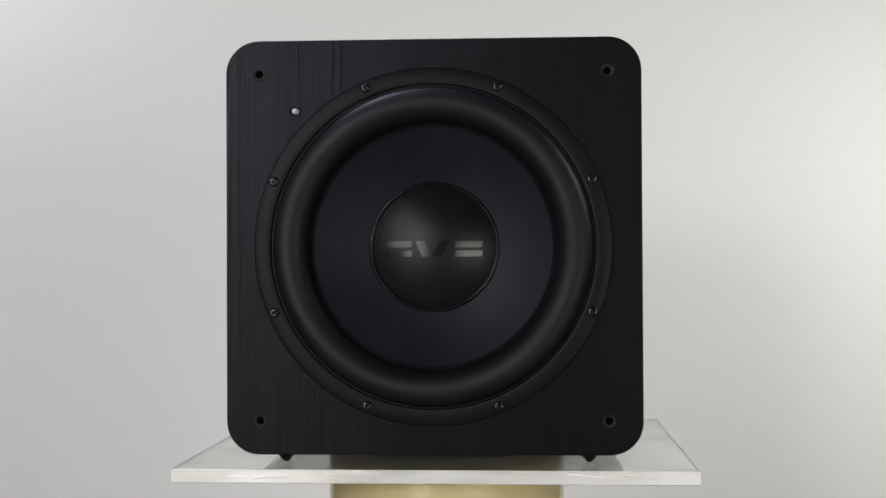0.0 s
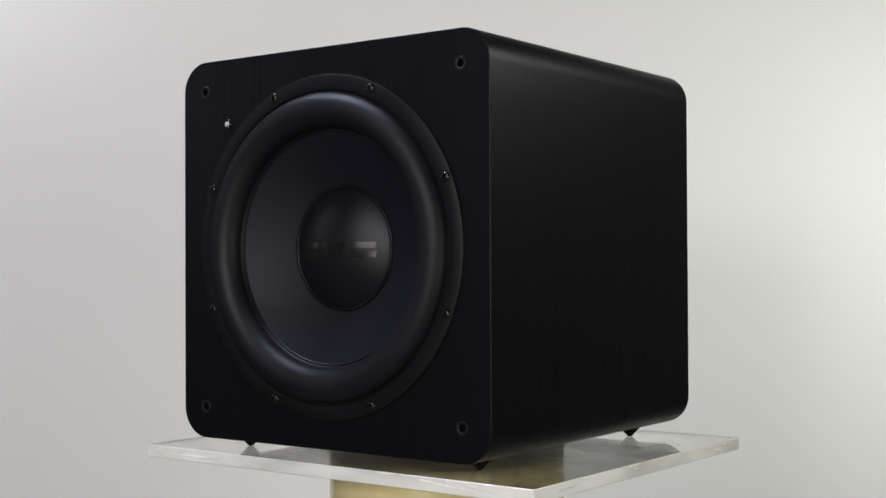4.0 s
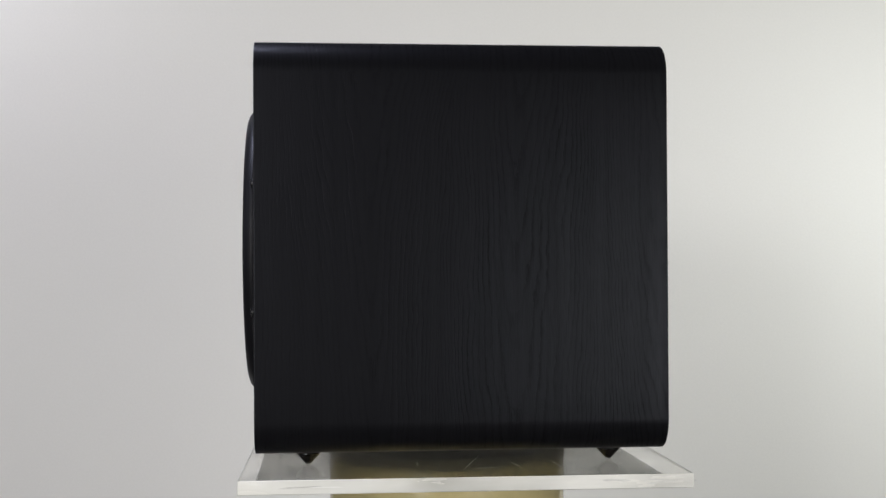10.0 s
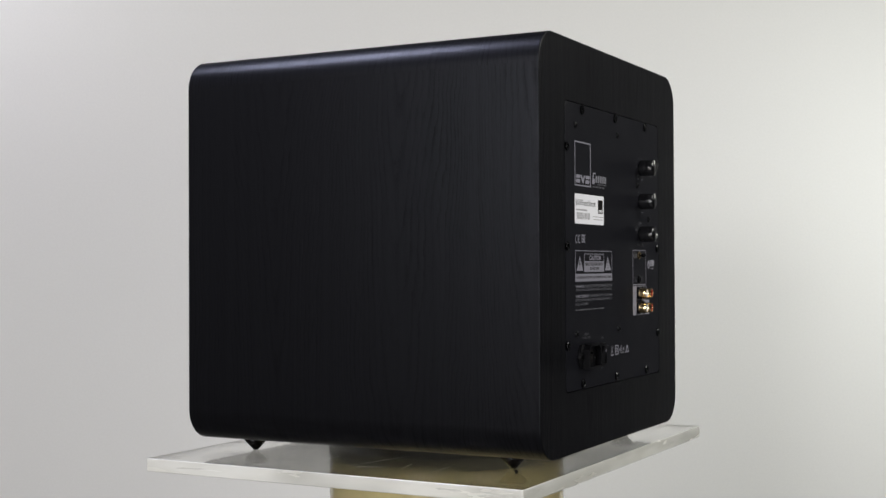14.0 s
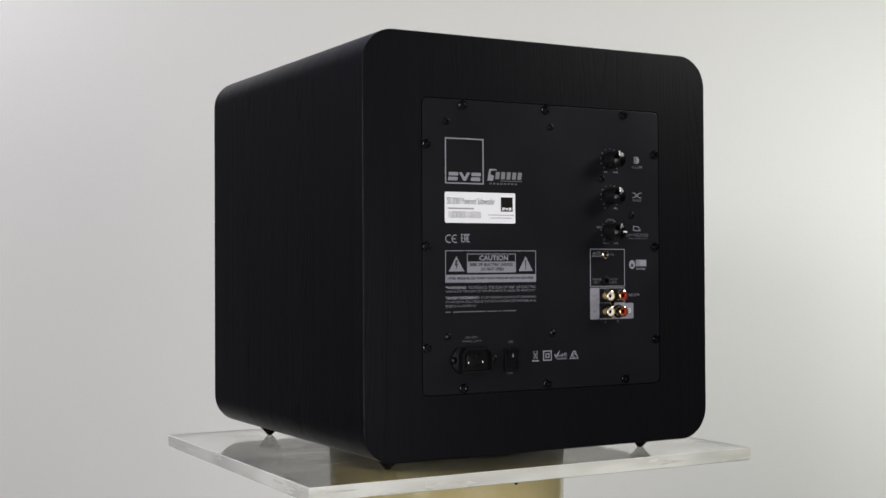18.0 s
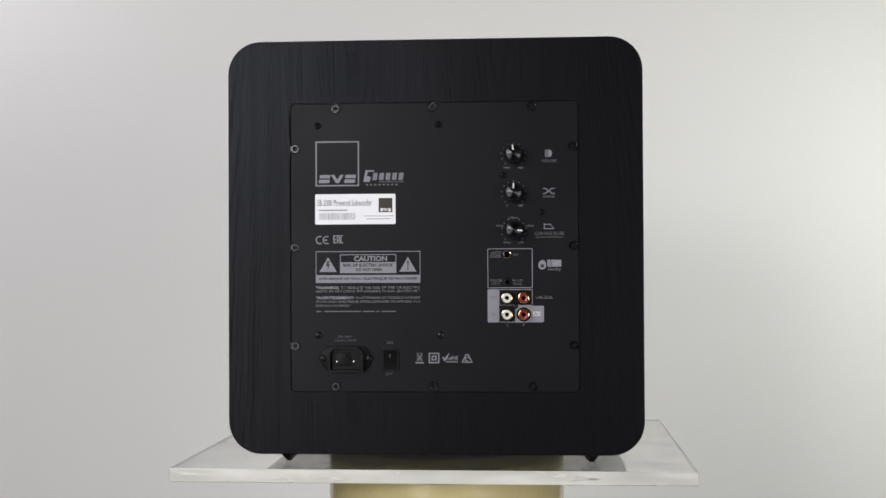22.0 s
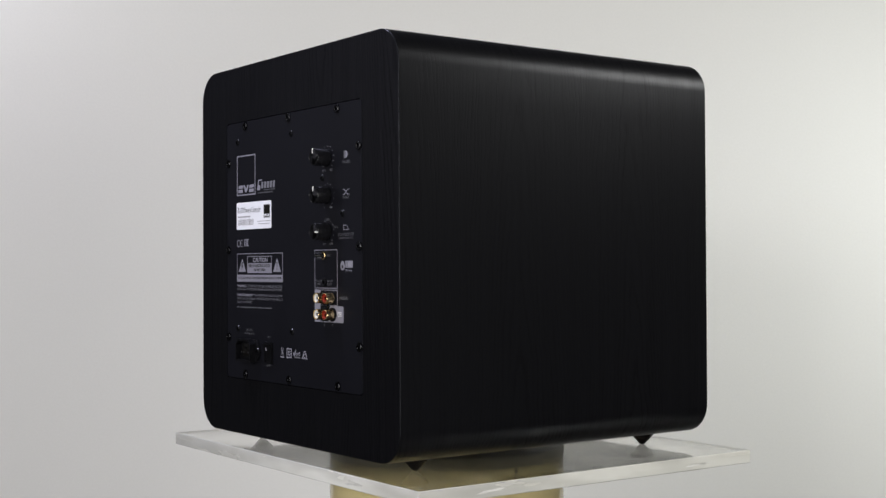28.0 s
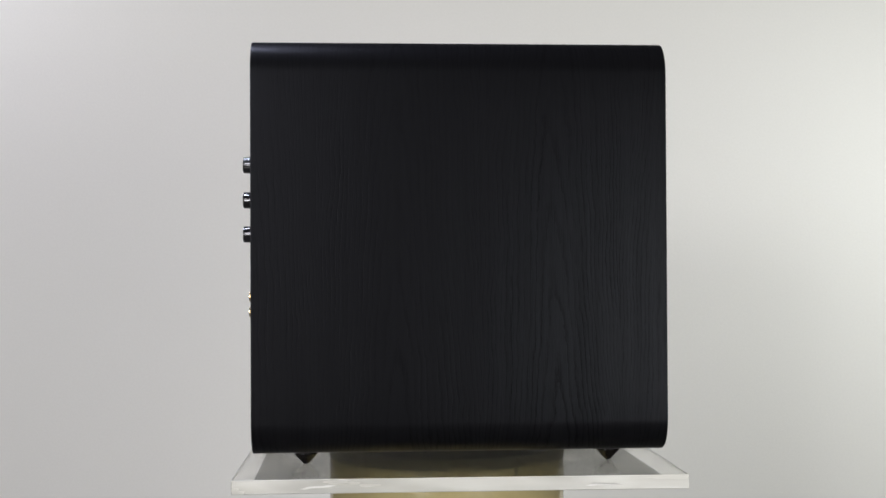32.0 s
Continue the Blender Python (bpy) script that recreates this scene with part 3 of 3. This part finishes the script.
shape("logo_shape", [(-61.5, 57.2), (-56.0, 57.2), (-54.8, 61.5), (-58.6, 62.6), (-57.6, 66.0), (-52.2, 66.2), (-52.0, 67.4), (-59.6, 67.4)], INK)
for k in range(5):
    u = -53.6 + k * 5.7
    shape("logo_shape", [(u, 58.7), (u + 3.9, 58.7), (u + 4.8, 65.0), (u + 0.9, 65.0)], MIDINK)
flat("logo_shape", -48.0, 56.9, -26.0, 57.5, FAINT)
for k in range(8):
    flat("logo_shape", -59.3 + 3.7 * k, 54.0, -57.4 + 3.7 * k, 55.4, FAINT)
sticker = flat("sticker", -104.0, 46.7, -33.3, 20.2, PAPER, "white printed type sticker", 0.5, 1.5)
words("SB-2000 Powered Subwoofer", -102.0, 36.3, -54.2, 41.9, PRINT, 0.56, sticker)
flat("print_bar", -101.0, 33.2, -75.5, 31.9, GREYPRINT, h=0.56, parent=sticker)
rng = random.Random(4)
u = -100.2
while u < -68.2:
    w = rng.choice((0.35, 0.5, 0.8))
    flat("barcode_bar", u, 24.4, u + w, 30.2, GREYPRINT, h=0.56, parent=sticker)
    u += w + rng.choice((0.35, 0.5, 0.7))
square = flat("logo_square", -48.1, 30.6, -36.1, 43.0, BRONZE, h=0.56, parent=sticker)
mark(-47.0, 31.6, -37.2, 34.0, PAPER, 0.62, parent=sticker)
flat("print_bar", -61.0, 27.1, -35.0, 27.7, GREYPRINT, h=0.56, parent=sticker)
flat("print_bar", -58.8, 24.6, -37.3, 25.2, GREYPRINT, h=0.56, parent=sticker)


# conformity marks
def arc_shape(name, u, v, r, width, a0, a1, material, n=14):
    bm = bmesh.new()
    pts = [(r, radians(a0 + (a1 - a0) * i / n)) for i in range(n + 1)]
    loop = [(u + p * math.cos(a), v + p * math.sin(a)) for p, a in pts] + [(u + (p - width) * math.cos(a), v + (p - width) * math.sin(a)) for p, a in pts[::-1]]
    top = [bm.verts.new((x / 1000, y / 1000, 0.00035)) for x, y in loop]
    for i in range(n):
        bm.faces.new((top[i], top[i + 1], top[2 * n - i], top[2 * n + 1 - i]))
    return part(name, bm, material, panel)


arc_shape("conformity_mark", -100.0, 6.6, 3.7, 1.0, 60, 300, INK)
arc_shape("conformity_mark", -93.8, 6.6, 3.7, 1.0, 60, 300, INK)
flat("conformity_mark", -97.0, 6.1, -93.6, 7.1, INK)
for u, bars in ((-88.0, ((0, 0, 0.9, 7), (0.9, 6.1, 2.4, 7), (0.9, 3, 2.2, 3.9), (0.9, 0, 2.4, 0.9))),
                (-85.0, ((0, 0, 0.8, 7), (1.7, 0, 2.5, 7), (0.8, 6.1, 1.7, 7), (0.8, 2.4, 1.7, 3.2))),
                (-81.9, ((0, 0, 0.9, 7), (0.9, 6.1, 2.4, 7), (0.9, 0, 2.4, 0.9)))):
    for a, b, c, d in bars:
        flat("conformity_mark", u + a, 3.7 + b, u + c, 3.7 + d, INK)

# caution block
outline("caution_frame", -103.7, -3.3, -11.8, -31.0, 0.6, INK)
flat("caution_band", -103.4, -30.8, -12.1, -24.1, INK)
words("AVIS: RISQUE DE CHOC ELECTRIQUE NE PAS OUVRIR", -101.3, -28.7, -14.2, -26.1, PRINT, bold=0.045)
for u0, um, u1 in ((-100.4, -92.8, -85.1), (-30.2, -22.7, -15.2)):
    shape("warning_triangle", [(u0, -21.3), (u1, -21.3), (um, -8.4)], INK)
shape("warning_symbol", [(-93.6, -11.6), (-91.2, -11.6), (-92.6, -14.6), (-91.0, -14.6), (-93.4, -20.0), (-93.0, -16.4), (-94.6, -16.4)], PRINT, 0.42)
shape("warning_symbol", [(-23.4, -11.8), (-22.0, -11.8), (-22.3, -17.2), (-23.1, -17.2)], PRINT, 0.42)
flat("warning_symbol", -23.4, -19.6, -22.0, -18.2, PRINT, h=0.42)
outline("caution_frame", -82.3, -6.1, -32.9, -22.5, 0.6, INK)
flat("caution_band", -82.0, -22.2, -33.2, -12.9, INK)
words("CAUTION", -70.2, -12.1, -40.9, -7.5, INK, bold=0.035)
words("RISK OF ELECTRIC SHOCK", -79.5, -16.9, -35.5, -14.0, PRINT, bold=0.045)
words("DO NOT OPEN", -68.2, -20.8, -45.6, -18.0, PRINT, bold=0.045)
words('"WARNING:', -103.5, -36.4, -83.0, -33.8, INK, bold=0.03)
words('TO REDUCE THE RISK OF FIRE OR ELECTRIC', -81.3, -36.4, -11.9, -33.9, MIDINK)
words("SHOCK, DO NOT EXPOSE THIS APPLIANCE TO RAIN OR MOISTURE.\"", -103.5, -39.6, -12.5, -37.2, MIDINK)
words('"AVERTISSEMENT:', -103.5, -45.2, -70.0, -42.6, INK, bold=0.03)
words("POUR PREVENIR LES RISQUES D'INCENDIE", -68.4, -45.2, -12.2, -42.8, MIDINK)
words("OU DE CHOC ELECTRIQUE, EVITER D'EXPOSER CET APPAREIL A LA", -103.5, -48.6, -11.9, -46.2, MIDINK)
words("PLUIE OU A L'HUMIDITE.\"", -103.5, -52.0, -73.0, -49.7, MIDINK)
for a, b in ((-103.5, -99.0), (-96.0, -64.0), (-62.5, -52.0), (-50.5, -48.0), (-46.0, -33.2)):
    flat("print_bar", a, -56.3, b, -55.4, FAINT)

# mains inlet and switch
words("220-240V~", -84.5, -78.7, -71.0, -76.9, FAINT)
words("50-60Hz, 300W", -87.5, -82.2, -68.0, -80.3, FAINT)
inlet_bm = bmesh.new()
cx, cy = -76.6, -97.0
flange = [(-99.5, 0), (-97.5, 6.0), (-93.6, 10.5), (-60.0, 10.5), (-56.5, 6.0), (-54.0, 0), (-56.5, -6.0), (-60.0, -10.5), (-93.6, -10.5), (-97.5, -6.0)]
prism(inlet_bm, [(u / 1000, (cy + v) / 1000) for u, v in flange], 0.0002, 0.0028, 0.0006)
inlet = part("mains_inlet", inlet_bm, PLASTIC, subwoofer, "black three-pin mains inlet", on_back())
rim_out = [(u / 1000, v / 1000) for u, v in ((-92.0, -91.0), (-87.4, -86.2), (-65.8, -86.2), (-61.2, -91.0), (-61.2, -108.2), (-92.0, -108.2))]
rim_in = [(u / 1000, v / 1000) for u, v in ((-90.0, -92.0), (-86.4, -88.2), (-66.8, -88.2), (-63.2, -92.0), (-63.2, -106.2), (-90.0, -106.2))]
part("inlet_rim", made(border, rim_out, rim_in, 0.0020, 0.0088), PLASTIC, inlet)
well = [(u / 1000, v / 1000) for u, v in ((-89.9, -92.1), (-86.3, -88.3), (-66.9, -88.3), (-63.3, -92.1), (-63.3, -106.1), (-89.9, -106.1))]
part("inlet_well", made(prism, well, 0.0024, 0.0032), PLASTIC, inlet)
for u, v in ((-84.2, -99.2), (-70.0, -99.2), (-76.6, -94.4)):
    part("pin", made(prism, rounded(0.0007, 0.0011, 0.0003, 2, 1, u / 1000, v / 1000), 0.003, 0.0060, 0.0004), PLASTIC if v > -96 else SOCKET_STEEL, inlet, "steel contact pin")
core = [(u / 1000, v / 1000) for u, v in ((-86.0, -93.4), (-82.5, -91.0), (-73.0, -91.0), (-71.8, -97.6), (-72.6, -103.2), (-85.6, -103.2))]
part("inlet_core", made(prism, core, 0.0030, 0.0042, 0.0005), CORE, inlet, "dark grey inner block")
for u in (-97.0, -56.8):
    part("screw", small_screw, None, inlet, at=Matrix.Translation((u / 1000, cy / 1000, 0.0028)))
switch = part("power_switch", made(border, rounded(0.0074, 0.0103, 0.001, 4, 1, -0.0384, -0.0981), rounded(0.0056, 0.0085, 0.0006, 4, 1, -0.0384, -0.0981), 0.0002, 0.0022), PLASTIC, subwoofer, "black rocker power switch", on_back())
rocker = bmesh.new()
a, b = [], []
for v, h in ((-0.1064, 0.0012), (-0.0985, 0.0018), (-0.0898, 0.0048)):
    a.append((-0.0438, v, h))
    b.append((-0.0330, v, h))
va = [rocker.verts.new(p) for p in a + [(-0.0438, -0.0898, 0.0002), (-0.0438, -0.1064, 0.0002)]]
vb = [rocker.verts.new(p) for p in b + [(-0.0330, -0.0898, 0.0002), (-0.0330, -0.1064, 0.0002)]]
for i in range(5):
    rocker.faces.new((va[i], va[(i + 1) % 5], vb[(i + 1) % 5], vb[i]))
rocker.faces.new(va)
rocker.faces.new(vb[::-1])
part("rocker", rocker, PLASTIC, switch)
flat("rocker_mark", -38.7, -96.0, -38.1, -93.0, INK, h=4.2, parent=switch)
words("ON", -41.5, -84.1, -36.4, -81.9, FAINT)
words("OFF", -42.6, -111.5, -36.6, -109.2, FAINT)

# approval symbols
shape("symbol", [(-15.6, -92.2), (-14.8, -92.2), (-12.8, -95.4), (-10.8, -92.2), (-10.0, -92.2), (-12.4, -95.8), (-10.4, -99.0), (-11.2, -99.0), (-12.8, -96.4), (-14.4, -99.0), (-15.2, -99.0), (-13.2, -95.8)], INK)
outline("symbol", -15.0, -92.0, -10.6, -98.6, 0.5, FAINT)
flat("symbol", -16.4, -101.2, -9.2, -100.0, INK)
outline("symbol", -4.9, -91.9, 4.4, -101.0, 1.1, INK)
outline("symbol", -2.4, -94.4, 1.9, -98.5, 1.0, INK)
shape("symbol", [(6.9, -95.8), (8.0, -95.2), (8.8, -97.0), (12.6, -92.4), (13.2, -92.8), (9.0, -99.4)], INK)
words("RoHS", 10.0, -98.0, 20.6, -94.6, INK, bold=0.015)
flat("print_bar", 9.8, -100.4, 20.4, -98.9, FAINT)
part("symbol", made(border, [(0.0236, -0.1004), (0.0334, -0.1004), (0.0298, -0.0933), (0.0272, -0.0933)], [(0.0250, -0.0996), (0.0320, -0.0996), (0.0292, -0.0942), (0.0278, -0.0942)], 0.0002, 0.00035), INK, panel)
arc_shape("symbol", 28.5, -97.4, 2.0, 0.8, 20, 310, INK)


# ---- controls ----
def knob(v, turn):
    bm = bmesh.new()
    n = 72

    def row(r, h, flute):
        return [(r * (1 - flute * (0.5 + 0.5 * math.cos(2 * math.pi * i * 18 / n))) * math.cos(2 * math.pi * i / n),
                 r * (1 - flute * (0.5 + 0.5 * math.cos(2 * math.pi * i * 18 / n))) * math.sin(2 * math.pi * i / n), h) for i in range(n)]

    stack(bm, [row(0.0062, 0.0002, 0), row(0.0062, 0.0012, 0), row(0.0080, 0.0014, 0.035), row(0.0077, 0.0140, 0.035), row(0.0074, 0.0148, 0.03), row(0.0066, 0.0152, 0), row(0.0062, 0.0149, 0)])
    k = part("control_knob", bm, GLOSS, subwoofer, "fluted glossy black control knob", on_back(69.6, v) @ pose(0, 0, 0, 0, 0, turn))
    part("knob_cap", made(lathe, [(0.0064, 0.0146), (0.0063, 0.0152), (0.0060, 0.0154), (0, 0.0154)], 48), SPUN, k, "spun dark metal cap")
    part("pointer", made(prism, rounded(0.0006, 0.0021, 0.0002, 2, 1, 0, 0.0054), 0.0147, 0.0157), WHITE, k, "white pointer line")
    for i in range(11):
        a = radians(225 - 27 * i)
        part("scale_mark", made(prism, circle(0.00045, 8, 0.0696 + 0.0104 * math.cos(a), v / 1000 + 0.0104 * math.sin(a)), 0.0002, 0.00035), MIDINK, panel)


for v, turn in ((79.5, 5), (46.4, 0), (14.1, -95)):
    knob(v, turn)
words("MIN", 61.3, 67.6, 66.5, 69.4, MIDINK)
words("MAX", 73.2, 67.6, 78.7, 69.4, MIDINK)
words("0", 63.0, 34.6, 64.4, 36.6, FAINT)
words("180", 73.0, 34.6, 78.0, 36.6, MIDINK)
words("120Hz", 65.4, 24.0, 73.8, 26.0, FAINT)
words("80Hz", 54.3, 17.3, 60.6, 19.1, FAINT)
words("160Hz", 79.6, 17.2, 87.0, 19.0, FAINT)
words("50Hz", 60.8, 2.7, 67.2, 4.5, FAINT)
words("LFE", 73.0, 2.7, 78.2, 4.5, FAINT)
shape("symbol", [(96.8, 77.2), (99.2, 77.2), (99.2, 83.8), (96.8, 83.8)], FAINT)
arc_shape("symbol", 99.6, 80.5, 3.3, 3.2, -90, 90, INK)
words("VOLUME", 93.9, 72.7, 106.6, 75.4, FAINT)
for a, b, c, d in ((94.8, 50.2, 105.5, 45.8), (94.8, 45.8, 105.5, 50.2)):
    s = 0.3 if d > b else -0.3
    shape("symbol", [(a, b - s), (a + 2.5, b - s), (c - 2.5, d - s), (c, d - s), (c, d + s), (c - 3.0, d + s), (a + 2.0, b + s), (a, b + s)], INK)
words("PHASE", 95.2, 42.0, 105.0, 44.5, FAINT)
for a, b, c, d in ((95.6, 15.0, 96.2, 20.0), (95.6, 18.8, 101.0, 19.4), (95.6, 15.0, 104.4, 15.6)):
    flat("symbol", a, b, c, d, INK)
shape("symbol", [(100.6, 19.4), (101.2, 19.4), (104.4, 15.3), (103.7, 15.3)], INK)
words("LOW PASS FILTER", 87.7, 9.8, 113.1, 12.6, FAINT)
words("(CROSSOVER FREQUENCY)", 88.6, 7.0, 112.1, 8.8, FAINT)

# standby and trigger box
outline("input_frame", 46.6, -1.6, 85.6, -36.0, 0.6, INK, 1.0)
words("AUTO", 49.5, -6.2, 58.4, -4.2, MIDINK)
words("STANDBY", 48.6, -9.4, 59.4, -7.4, MIDINK)
flat("print_bar", 48.6, -7.0, 59.4, -6.75, FAINT)
words("ON", 68.2, -7.9, 73.1, -5.8, FAINT)
words("TRIGGER", 48.5, -30.3, 59.2, -28.3, FAINT)
words("INPUT", 50.4, -33.2, 57.4, -31.2, FAINT)
words("3V-12V", 68.1, -30.3, 77.5, -28.3, FAINT)
words("AC/DC", 68.1, -33.2, 76.5, -31.2, FAINT)
toggle = part("toggle_switch", made(lathe, [(0.0036, 0.0002), (0.0036, 0.0016), (0.0032, 0.0020), (0.0027, 0.0020), (0.0025, 0.0014), (0.0025, 0.0004)], 28), GOLD, subwoofer, "small toggle switch with a brass collar", on_back(63.3, -6.9))
part("switch_shade", made(lathe, [(0.0026, 0.0006), (0, 0.0006)], 20), SHADE_BLACK, toggle)
part("lever", made(lathe, [(0.0011, 0.0006), (0.0013, 0.0050), (0.0019, 0.0072), (0.0018, 0.0086), (0, 0.0090)], 16), GLOSS, toggle, at=pose(0, 0, 0, 0, -24, 0))
trigger = part("trigger_socket", made(lathe, [(0.0040, 0.0002), (0.0040, 0.0014), (0.0034, 0.0018), (0.0022, 0.0018), (0.0019, 0.0012), (0.0019, -0.003), (0, -0.003)], 24), PLASTIC, subwoofer, "", on_back(64.0, -30.7))
part("socket_shade", made(lathe, [(0.0019, 0.0005), (0, 0.0005)], 16), SHADE_BLACK, trigger)

# line sockets
flat("socket_field", 46.5, -65.7, 56.4, -37.0, INK, "light grey printed field", 0.3, 1.0)
outline("socket_field", 56.2, -37.0, 85.5, -51.2, 0.6, INK, 0.8)
flat("socket_field", 56.4, -65.7, 95.2, -51.3, INK, "light grey printed field", 0.3, 1.2)
flat("socket_field", 56.6, -65.0, 70.3, -50.9, PANEL, h=0.36)
outline("socket_field", 86.0, -60.2, 92.0, -56.4, 0.4, PAPER, 0.3, 0.36)
words("LFE", 86.9, -59.3, 91.1, -57.4, PAPER, 0.42)
words("OUT", 48.4, -45.2, 54.6, -42.9, FAINT)
words("IN", 50.0, -59.5, 53.2, -57.5, FAINT)
words("LINE LEVEL", 88.5, -45.2, 102.8, -42.9, MIDINK)
words("L", 63.1, -69.0, 64.5, -66.9, MIDINK)
words("R", 77.0, -69.0, 78.5, -66.9, MIDINK)
for u, v, ring in ((63.4, -44.3, WHITE), (77.7, -44.3, RED), (63.4, -58.7, WHITE), (77.7, -58.7, RED)):
    base = part("phono_socket", made(lathe, [(0.0062, 0.0002), (0.0062, 0.0012), (0.0050, 0.0018), (0, 0.0018)], 28), PLASTIC, subwoofer, "gold-plated phono socket", on_back(u, v))
    part("collar", made(lathe, [(0.0048, 0.0010), (0.0048, 0.0086), (0.0046, 0.0091), (0.0041, 0.0093), (0.0039, 0.0084), (0.0039, 0.0010)], 28), GOLD, base)
    part("insert", made(lathe, [(0.0040, 0.0082), (0.0033, 0.0088), (0.0022, 0.0086), (0.0017, 0.0078), (0.0016, 0.0030), (0, 0.0030)], 24), ring, base, "white plastic insert" if ring == WHITE else "red plastic insert")
    part("contact_shade", made(lathe, [(0.0018, 0.0074), (0, 0.0074)], 14), SHADE_BLACK, base)
part("earth_screw", screw_mesh(0.0024, STEEL), None, panel, at=Matrix.Translation((0.0706, -0.0516, 0.0006)))

# standby badge
shape("symbol", [(94.0 + 3.5 * math.cos(a), -16.4 + (4.6 if math.sin(a) > 0 else 3.6) * math.sin(a)) for a in [2 * math.pi * i / 20 for i in range(20)]], INK)
flat("symbol", 92.6, -18.2, 95.4, -15.4, PRINT, h=0.42)
flat("symbol", 98.3, -17.6, 110.5, -11.6, INK, r=0.8)
words("1/2", 99.0, -17.0, 102.4, -12.3, PRINT, 0.42)
words("WATT", 103.3, -16.2, 109.6, -13.2, GREYPRINT, 0.42)
words("Standby", 98.8, -21.6, 109.6, -18.4, INK)


# ---- the turntable's turn ----
TURN = ((0, -2.97), (1, -11.49), (2, -19.88), (3, -28.09), (6, -52.55), (7, -60.67), (8, -68.71), (9, -76.71), (10, -84.70), 
        (11, -92.77), (12, -100.96), (13, -109.24), (14, -117.55), (17, -142.46), (18, -150.67), (19, -158.91), (20, -167.14), (21, -175.39), 
        (22, -183.74), (23, -192.05), (24, -200.22), (25, -208.50), (28, -233.73), (29, -241.89), (30, -249.94), (31, -258.02), (32, -266.09))


def motions():
    walk(subwoofer, [(t, pose(0, 0, TABLE, 0, 0, a)) for t, a in TURN])
    walk(plate, [(t, pose(0, 0, TABLE, 0, 0, a - 0.68)) for t, a in TURN])


motions()
